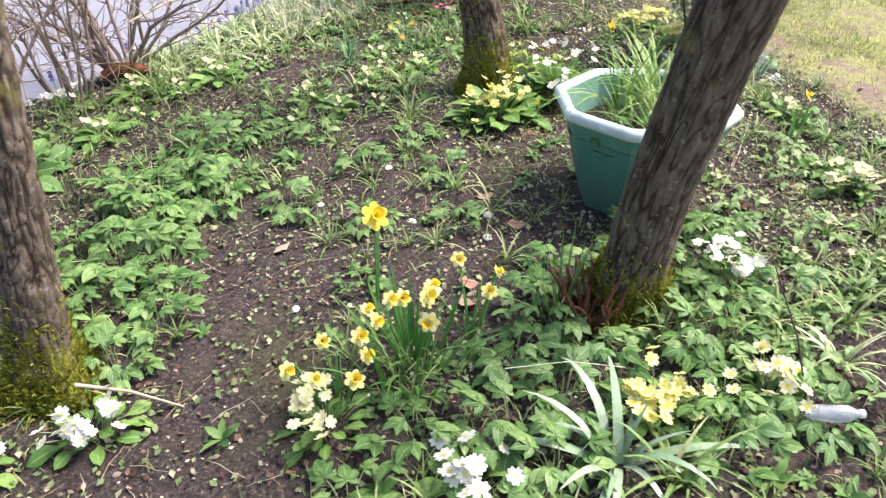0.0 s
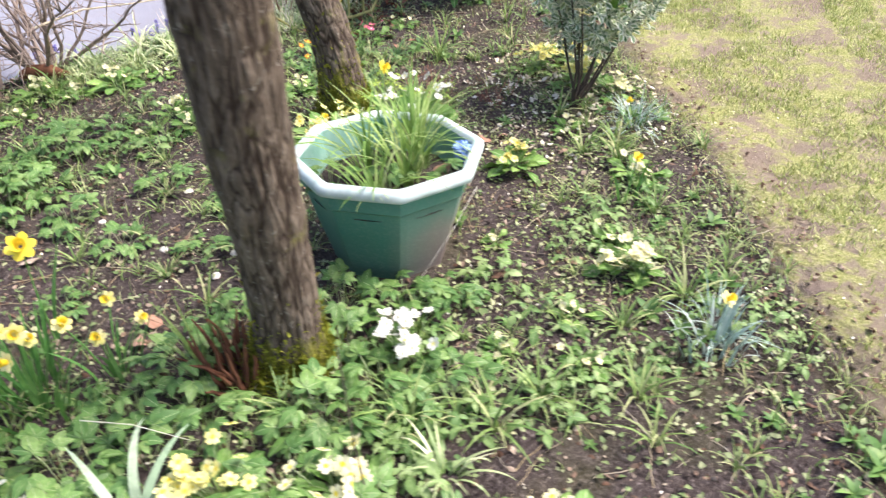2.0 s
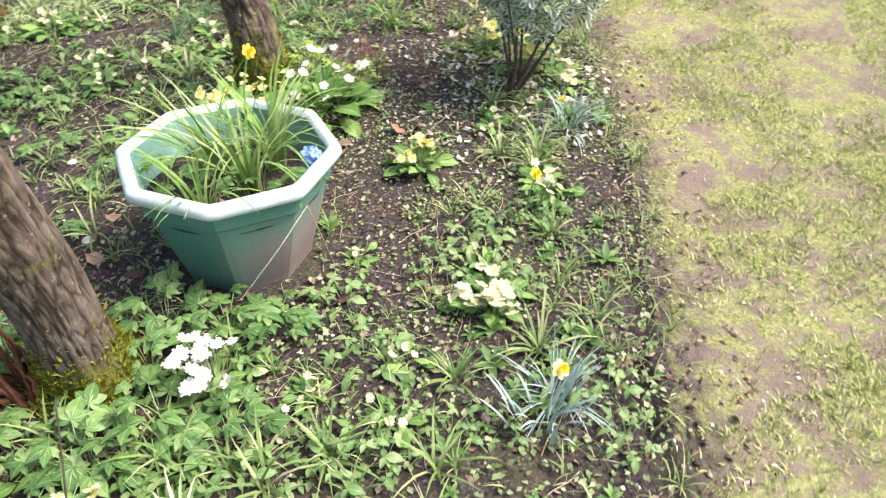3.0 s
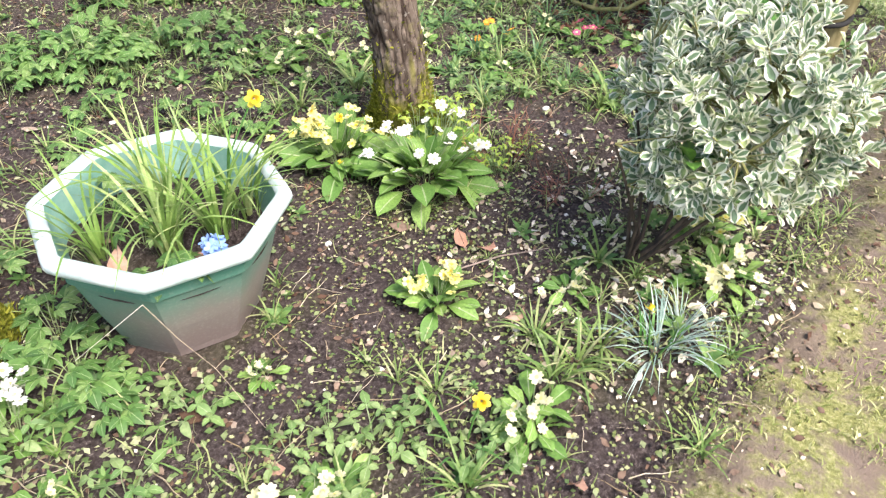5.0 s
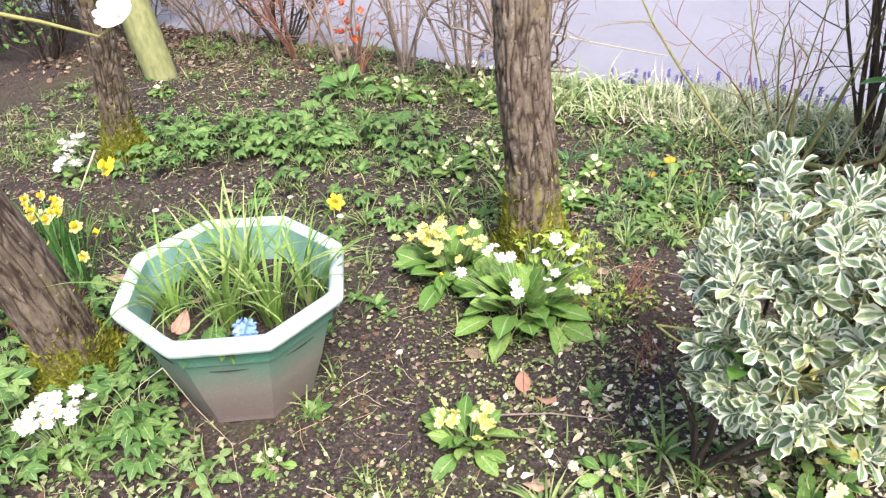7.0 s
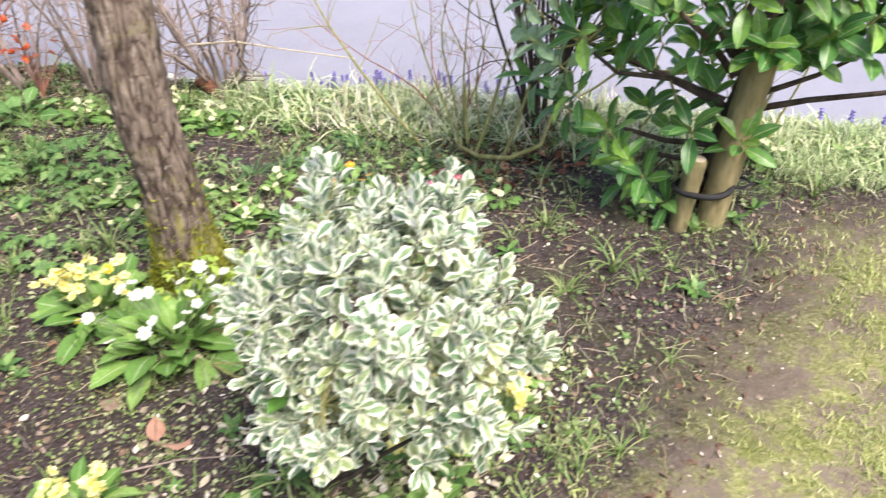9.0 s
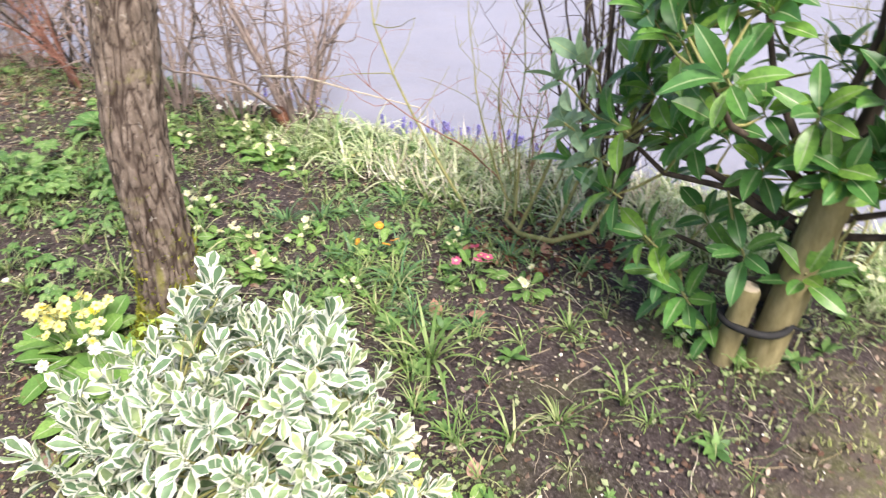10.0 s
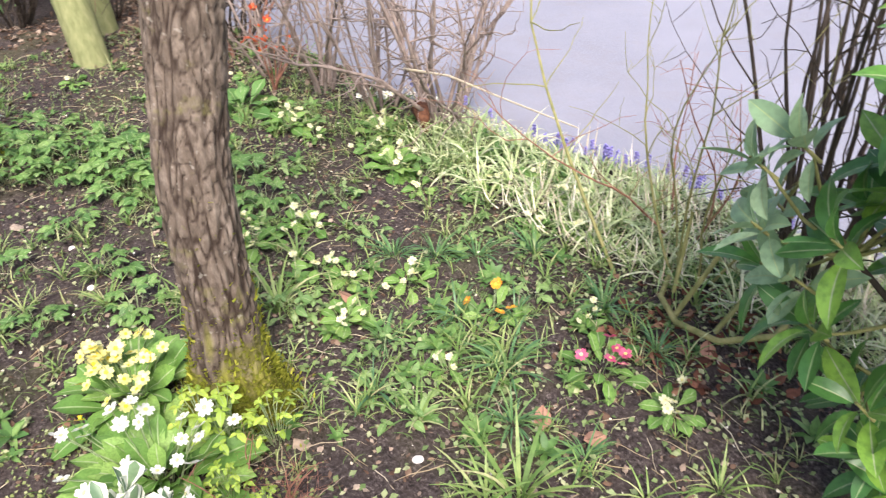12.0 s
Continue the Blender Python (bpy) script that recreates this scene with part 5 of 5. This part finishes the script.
pm = [pebble(k * 3.3) for k in range(3)]
for k, (x, y, s) in enumerate([(-1.02, 1.55, 0.018), (-1.13, 1.48, 0.015), (0.28, 1.22, 0.012), (-0.98, 2.05, 0.014), (0.33, 2.33, 0.012), (0.25, 1.6, 0.010), (-1.3, 2.1, 0.012), (-1.75, 1.75, 0.012), (-1.2, 1.75, 0.014), (-0.05, 1.05, 0.010), (0.62, 2.0, 0.010), (-0.3, 1.5, 0.010)]):
    p_ = tagged(new("stone"), "small pale rounded stone on the soil", "stone", "pale stones on the soil")
    p_.matrix_basis = Matrix.LocRotScale((x, y, z_at(x, y) + 0.3 * s), Euler((0, 0, k)), (1, 1, 1))
    part("pebble", pm[k % 3], p_, Matrix.Diagonal((s * 1.3, s, s * 0.6, 1)))

dl = [mesh_of("blade", leaf(0.065, 0.045, -0.4, 0.5 - k * 0.5, 6, bulge=0.5, wave=0.006, stalk=0.01, seed=k), [DEAD_P if k else DEAD, DEAD]) for k in range(3)]
deads = [(0.02, 1.47), (0.12, 1.50), (0.30, 1.30), (-0.14, 1.60), (-0.42, 1.73), (-0.25, 2.62), (0.56, 2.76), (0.68, 3.10), (0.20, 1.55), (-0.98, 1.3), (-1.0, 1.4), (0.9, 2.0), (0.97, 1.97), (0.93, 2.06), (-0.05, 2.2), (0.05, 2.15), (-1.35, 1.35), (-1.42, 1.38), (-0.5, 0.85), (-0.2, 0.72), (0.45, 0.8), (-0.38, 0.3), (0.5, 2.6), (0.62, 2.72), (-1.62, 2.0), (-0.9, 1.6)]
for k, (x, y) in enumerate(deads):
    d_ = tagged(new("fallen_leaf"), "curled reddish-brown fallen leaf on the soil" if k % 3 else "brown crumpled fallen leaf on the soil", "leaf", "fallen leaves on the bed")
    d_.matrix_basis = Matrix.LocRotScale((x, y, z_at(x, y) + 0.012), Euler((0.3 * math.sin(k), 0.3 * math.cos(3 * k), 2.1 * k)), (1, 1, 1))
    part("blade", dl[k % 3], d_)
for k, (x, y) in enumerate([(-0.55, 1.06), (-0.64, 1.03), (-0.70, 1.2), (-0.5, 1.12)]):
    d_ = tagged(new("fallen_leaf"), "pinkish dry leaf on the planter's soil", "leaf", "dry leaves in the planter")
    d_.matrix_basis = Matrix.LocRotScale((x, y, 0.282), Euler((0.3, 0.2, 2.1 * k)), (1, 1, 1))
    part("blade", dl[1 + k % 2], d_)


def stick(label, pts_, r0, mat_):
    root = tagged(new("stick"), label, "twig")
    root.matrix_basis = pose(*pts_[0])
    part("wood", mesh_of("wood", tube([np.array(p_) - np.array(pts_[0]) for p_ in pts_], np.linspace(r0, r0 * 0.5, len(pts_)), 6), [mat_]), root)


stick("pale peeled stick lying on the path", [(-2.34, 1.90, 0.10), (-2.26, 1.80, 0.07), (-2.19, 1.69, 0.02)], 0.006, CHAFF)
stick("thin pale stem leaning against the planter", [(-0.50, 0.900, 0.335), (-0.47, 0.925, 0.20), (-0.436, 0.965, 0.05), (-0.27, 0.836, 0.004)], 0.0011, CHAFF)
stick("thin dry stem crossing the planter's front", [(-0.50, 0.900, 0.335), (-0.60, 0.885, 0.25), (-0.73, 0.89, 0.13)], 0.0010, CHAFF)
stick("dark dead twig on the soil", [(0.10, 1.40, 0.02), (0.22, 1.46, 0.03), (0.36, 1.52, 0.02)], 0.003, TWIG)
stick("upright thin dark stem in the herbs", [(-1.25, 0.42, 0.0), (-1.22, 0.50, 0.18), (-1.16, 0.62, 0.34)], 0.003, TWIG_DK)
stick("bleached dead branch through the shrub", [(-1.05, 3.55, 0.30), (-0.80, 3.58, 0.32), (-0.55, 3.62, 0.28), (-0.2, 3.66, 0.24)], 0.006, CHAFF)
stick("dry pale stem across the leaves", [(-1.66, 1.06, 0.10), (-1.57, 0.93, 0.13), (-1.48, 0.82, 0.10)], 0.0014, CHAFF)


# ---- uncountable cover ----
def field(n, box, keep, seed):
    r = np.random.default_rng(seed)
    x, y = r.uniform(box[0], box[1], n), r.uniform(box[2], box[3], n)
    k = keep(x, y, r)
    return x[k], y[k], r


def patchy(x, y, a=2.6, b=3.1, ph=0.0):
    return 0.5 + 0.5 * np.sin(a * x + 1.7 * np.sin(b * y + ph)) * np.cos(b * y - 1.1 * np.sin(a * x + ph))


def clear(x, y):
    return (np.hypot(x - PC[0], y - PC[1]) > 0.21)


def stuff(name, label, cat, chunks, mats4, mats, smooth=True):
    return tagged(new(name, mesh_of(name, spread(chunks, mats4), mats, smooth)), label, cat, kind="stuff")


BOX = (-3.6, 1.9, -0.6, 3.85)
BARE = [(-0.05, 1.22, 0.45), (0.2, 1.62, 0.35), (-0.25, 1.45, 0.3), (-0.25, 0.95, 0.25), (-0.62, 2.85, 0.22), (-1.1, 1.62, 0.4), (-0.95, 2.05, 0.4), (0.45, 0.95, 0.2), (-0.55, 3.0, 0.2), (0.35, 2.1, 0.3), (-0.9, 0.15, 0.3), (-1.85, 1.9, 0.45), (-2.4, 1.6, 0.35), (-2.0, 1.75, 0.4), (-1.5, 1.75, 0.3), (-2.9, 2.8, 0.7), (1.0, 2.7, 0.42), (1.2, 2.2, 0.3), (-1.1, 2.95, 0.28), (0.1, 1.5, 0.2)]


def bare(x, y):
    k = np.zeros(np.shape(x))
    for bx, by, br in BARE:
        k = np.maximum(k, np.clip(1.5 - np.hypot(x - bx, y - by) / br, 0, 1))
    return k


x, y, r = field(62000, BOX, lambda x, y, r: (turf_side(x, y) < 0.02) & clear(x, y) & (r.uniform(0, 1, len(x)) < (0.25 + 0.75 * patchy(x, y, 3.3, 4.1)) * (1 - 0.6 * bare(x, y))), 1)
n = len(x)
stuff("small_weeds", "tiny green seedlings and chickweed over the soil", "weeds", leaf(0.017, 0.012, 0.2, 0.3, 2, cols=(-1, 0, 1), second=()), turns(x, y, level(x, y) + r.uniform(0.0, 0.018, n), r.uniform(0, 6.28, n), r.uniform(-0.2, 0.7, n), r.normal(0, 0.3, n), r.uniform(0.5, 1.5, n)), [WEED, WEED])
ros = []
for k in range(8):
    ros += placed(leaf(0.036 + 0.006 * (k % 3), 0.015 + 0.002 * (k % 2), 0.2, 0.35, 3, cols=(-1, 0, 1), second=()), Matrix(turns([0.0], [0.0], 0.004, k * 2.4, 0.15 + 0.1 * k, 0.2, 1)[0]))
x, y, r = field(15000, (-0.45, 1.3, 0.5, 2.1), lambda x, y, r: (turf_side(x, y) < 0.1) & clear(x, y) & (r.uniform(0, 1, len(x)) < 0.15 + 0.8 * patchy(x, y, 7.1, 6.2, 2.0)), 21)
n = len(x)
stuff("chickweed", "tiny pale yellow-green chickweed between planter and bush", "weeds", leaf(0.010, 0.008, 0.2, 0.2, 2, cols=(-1, 0, 1), second=()), turns(x, y, level(x, y) + r.uniform(0.0, 0.015, n), r.uniform(0, 6.28, n), r.uniform(-0.2, 0.6, n), r.normal(0, 0.3, n), r.uniform(0.5, 1.4, n)), [CHICK, CHICK])
x, y, r = field(2200, BOX, lambda x, y, r: (turf_side(x, y) < 0.0) & clear(x, y) & (r.uniform(0, 1, len(x)) < (0.1 + 0.9 * patchy(x, y, 2.1, 2.7, 1.0) ** 1.3) * (1 - 0.9 * bare(x, y))), 2)
n = len(x)
stuff("low_leaves", "low green leaf rosettes and seedlings between the flowers", "weeds", ros, turns(x, y, level(x, y), r.uniform(0, 6.28, n), r.normal(0, 0.15, n), r.normal(0, 0.15, n), np.minimum(r.lognormal(-0.15, 0.4, n), 1.35)), [HERB, RIB])
tuf = []
for k in range(9):
    tuf += placed(blade(0.08 + 0.012 * (k % 3), 0.004, 1.5, 4), pose(0.004 * math.cos(k), 0.004 * math.sin(k), 0, 0, 12 + 7 * (k % 5), 40 * k * 2.4))
x, y, r = field(3000, BOX, lambda x, y, r: (turf_side(x, y) < 0.08) & clear(x, y) & (r.uniform(0, 1, len(x)) < (0.05 + 0.9 * patchy(x, y, 3.1, 2.2, 4.0)) * (1 - 0.85 * bare(x, y))), 12)
n = len(x)
stuff("grass_sprays", "small grass sprays through the bed", "grass", tuf, turns(x, y, level(x, y) - 0.003, r.uniform(0, 6.28, n), r.normal(0, 0.1, n), 0, r.lognormal(-0.15, 0.4, n)), [BLADE])
x, y, r = field(25000, BOX, lambda x, y, r: (turf_side(x, y) < 0.05) & clear(x, y) & (r.uniform(0, 1, len(x)) < (0.1 + 0.9 * patchy(x, y, 4.3, 3.7, 2.0)) * (1 - 0.8 * bare(x, y))), 3)
n = len(x)
stuff("bed_grass", "thin grass blades scattered through the bed", "grass", blade(0.065, 0.0036, 1.4, 3), turns(x, y, level(x, y) - 0.003, r.uniform(0, 6.28, n), r.uniform(-0.9, 0.3, n), r.normal(0, 0.2, n), r.uniform(0.5, 1.4, n)), [BLADE])
x, y, r = field(14000, BOX, lambda x, y, r: (turf_side(x, y) < 0.25) & clear(x, y), 4)
n = len(x)
stuff("leaf_litter", "brown and tan scraps of dead leaf on the soil", "leaf litter", leaf(0.021, 0.013, -0.3, 0.1, 3, cols=(-1, 0, 1), second=(), wave=0.003), turns(x, y, level(x, y) + 0.005, r.uniform(0, 6.28, n), r.normal(0, 0.3, n), r.normal(0, 0.5, n), r.uniform(0.3, 1.3, n)), [DEAD, DEAD])
x, y, r = field(3000, BOX, lambda x, y, r: (turf_side(x, y) < 0.5) & clear(x, y), 5)
n = len(x)
stuff("petal_litter", "pale petals and chips scattered on the soil", "leaf litter", leaf(0.011, 0.008, -0.3, 0.1, 2, cols=(-1, 0, 1), second=()), turns(x, y, level(x, y) + 0.006, r.uniform(0, 6.28, n), r.normal(0, 0.3, n), r.normal(0, 0.4, n), r.uniform(0.3, 1.3, n)), [CHAFF, CHAFF])
x, y, r = field(2600, BOX, lambda x, y, r: (turf_side(x, y) < 0.15) & clear(x, y), 6)
n = len(x)
stuff("twig_litter", "thin dead twigs and straw on the soil", "twigs", tube([(0, 0, 0), (0.03, 0.003, 0.003), (0.06, -0.002, 0.002), (0.09, 0, 0)], [0.0011, 0.001, 0.0008, 0.0004], 4), turns(x, y, level(x, y) + 0.006, r.uniform(0, 6.28, n), r.normal(0.02, 0.07, n), 0, r.uniform(0.3, 1.5, n)), [STRAW])
x, y, r = field(8000, BOX, lambda x, y, r: (turf_side(x, y) < 0.1) & clear(x, y), 7)
n = len(x)
ico = np.array([(1, 0, 0), (-1, 0, 0), (0, 1, 0), (0, -1, 0), (0, 0, 0.8), (0, 0, -0.8)]) * 0.004
stuff("soil_crumbs", "small clods of earth on the bed", "soil", [(ico, [(0, 2, 4), (2, 1, 4), (1, 3, 4), (3, 0, 4), (2, 0, 5), (1, 2, 5), (3, 1, 5), (0, 3, 5)], 0)], turns(x, y, level(x, y) + 0.004, r.uniform(0, 6.28, n), r.uniform(-1, 1, n), r.uniform(-1, 1, n), r.lognormal(0, 0.5, n)), [GROUND], smooth=False)


x, y, r = field(1500, (-0.1, 1.5, 1.0, 2.2), lambda x, y, r: (turf_side(x, y) < 0.1) & (r.uniform(0, 1, len(x)) < np.clip(1.3 - np.hypot(x - 0.65, y - 1.6) / 0.55, 0, 1)), 14)
n = len(x)
stuff("pale_litter", "pale dry leaves fallen below the variegated bush", "leaf litter", leaf(0.034, 0.018, -0.4, 0.1, 3, cols=(-1, 0, 1), second=(), wave=0.003), turns(x, y, level(x, y) + 0.008, r.uniform(0, 6.28, n), r.normal(0, 0.35, n), r.normal(0, 0.5, n), r.uniform(0.4, 1.2, n)), [CHAFF, CHAFF])
x, y, r = field(6000, (-1.6, 3.2, 3.82, 4.02), lambda x, y, r: r.uniform(0, 1, len(x)) < patchy(x, y, 4.1, 9.0, 1.0), 15)
n = len(x)
stuff("road_grit", "pale grit and crumbs along the road's edge", "gravel", [(ico, [(0, 2, 4), (2, 1, 4), (1, 3, 4), (3, 0, 4)], 0)], turns(x, y, np.maximum(level(x, y), -0.072) + 0.003, r.uniform(0, 6.28, n), r.uniform(-1, 1, n), r.uniform(-1, 1, n), r.lognormal(0.1, 0.6, n)), [CHAFF], smooth=False)
x, y, r = field(9000, (-4.4, -0.8, 2.3, 3.85), lambda x, y, r: r.uniform(0, 1, len(x)) < np.clip((y - 2.3 - 0.35 * (x + 4.4)) * 0.9, 0, 1), 13)
n = len(x)
stuff("leaf_litter", "brown dead leaves gathered under the bare shrubs", "leaf litter", leaf(0.036, 0.024, -0.3, 0.1, 3, cols=(-1, 0, 1), second=(), wave=0.004), turns(x, y, level(x, y) + 0.008, r.uniform(0, 6.28, n), r.normal(0, 0.35, n), r.normal(0, 0.5, n), r.uniform(0.4, 1.3, n)), [DEAD, DEAD])


x, y, r = field(420, (0.2, 1.0, 2.95, 3.5), lambda x, y, r: r.uniform(0, 1, len(x)) < np.clip(1.4 - np.hypot(x - 0.6, y - 3.22) / 0.3, 0, 1), 31)
n = len(x)
stuff("leaf_litter", "red-brown dead leaves gathered under the low branch", "leaf litter", leaf(0.045, 0.026, -0.3, 0.1, 3, cols=(-1, 0, 1), second=(), wave=0.004), turns(x, y, level(x, y) + 0.010, r.uniform(0, 6.28, n), r.normal(0, 0.4, n), r.normal(0, 0.5, n), r.uniform(0.5, 1.3, n)), [FOXY, FOXY])
x, y, r = field(1300, (-0.3, 1.2, 3.3, 3.85), lambda x, y, r: r.uniform(0, 1, len(x)) < patchy(x, y, 5.1, 6.3, 3.0), 32)
n = len(x)
stuff("verge_straw", "flattened straw-pale dead strap leaves on the verge", "grass", blade(0.17, 0.006, 1.3, 4), turns(x, y, level(x, y) + 0.012, r.uniform(0, 6.28, n), r.uniform(0.9, 1.35, n), r.normal(0, 0.3, n), r.uniform(0.5, 1.2, n)), [CHAFF])


def lawn_keep(x, y, r):
    s = turf_side(x, y)
    thin_ = patchy(x, y, 5.1, 4.3, 0.5) * (0.35 + 0.9 * patchy(x, y, 2.3, 2.9, 1.7) ** 0.6)
    return (s > -0.05) & (y < 3.9) & (r.uniform(0, 1, len(x)) < np.clip(0.12 + s * np.where(y > 1.6, 1.3, 2.0), 0, 1) * np.clip(0.05 + 1.3 * thin_, 0, 1) * np.where(np.sin(4.1 * x + 2 * np.sin(3.3 * y)) * np.cos(4.7 * y - 1.5 * np.sin(2.9 * x)) > 0.25, 0.12, 1) * np.where(np.sin(17 * x + 3 * np.sin(13 * y)) * np.cos(15 * y) > -0.35, 1, 0.3))


x, y, r = field(300000, (-1.0, 3.0, -0.6, 3.8), lawn_keep, 8)
n = len(x)
stuff("lawn_grass", "short pale yellow-green lawn grass with thin patches", "grass", blade(0.026, 0.0032, 1.2, 2), turns(x, y, level(x, y) - 0.003, r.uniform(0, 6.28, n), r.uniform(-1.0, 0.3, n), r.normal(0, 0.3, n), r.uniform(0.5, 1.4, n)), [LAWN])
x, y, r = field(9000, (1.7, 3.4, 3.25, 3.95), lambda x, y, r: x > -9, 9)
n = len(x)
stuff("verge_grass", "rough grass between lawn and road", "grass", blade(0.10, 0.004, 1.8, 3), turns(x, y, level(x, y) - 0.003, r.uniform(0, 6.28, n), r.uniform(-0.9, 0.3, n), r.normal(0, 0.2, n), r.uniform(0.5, 1.4, n)), [STRAP])
x, y, r = field(6500, (-1.0, 1.5, 3.36, 3.90), lambda x, y, r: r.uniform(0, 1, len(x)) < patchy(x, y, 6.1, 5.3, 1.0) ** 1.2, 10)
n = len(x)
stuff("verge_leaves", "pale grassy leaves lying along the road's edge", "grass", blade(0.13, 0.005, 2.2, 4), turns(x, y, level(x, y) - 0.003, r.uniform(0, 6.28, n), r.uniform(-1.0, 0.2, n), r.normal(0, 0.2, n), r.uniform(0.4, 1.3, n)), [STRAP])
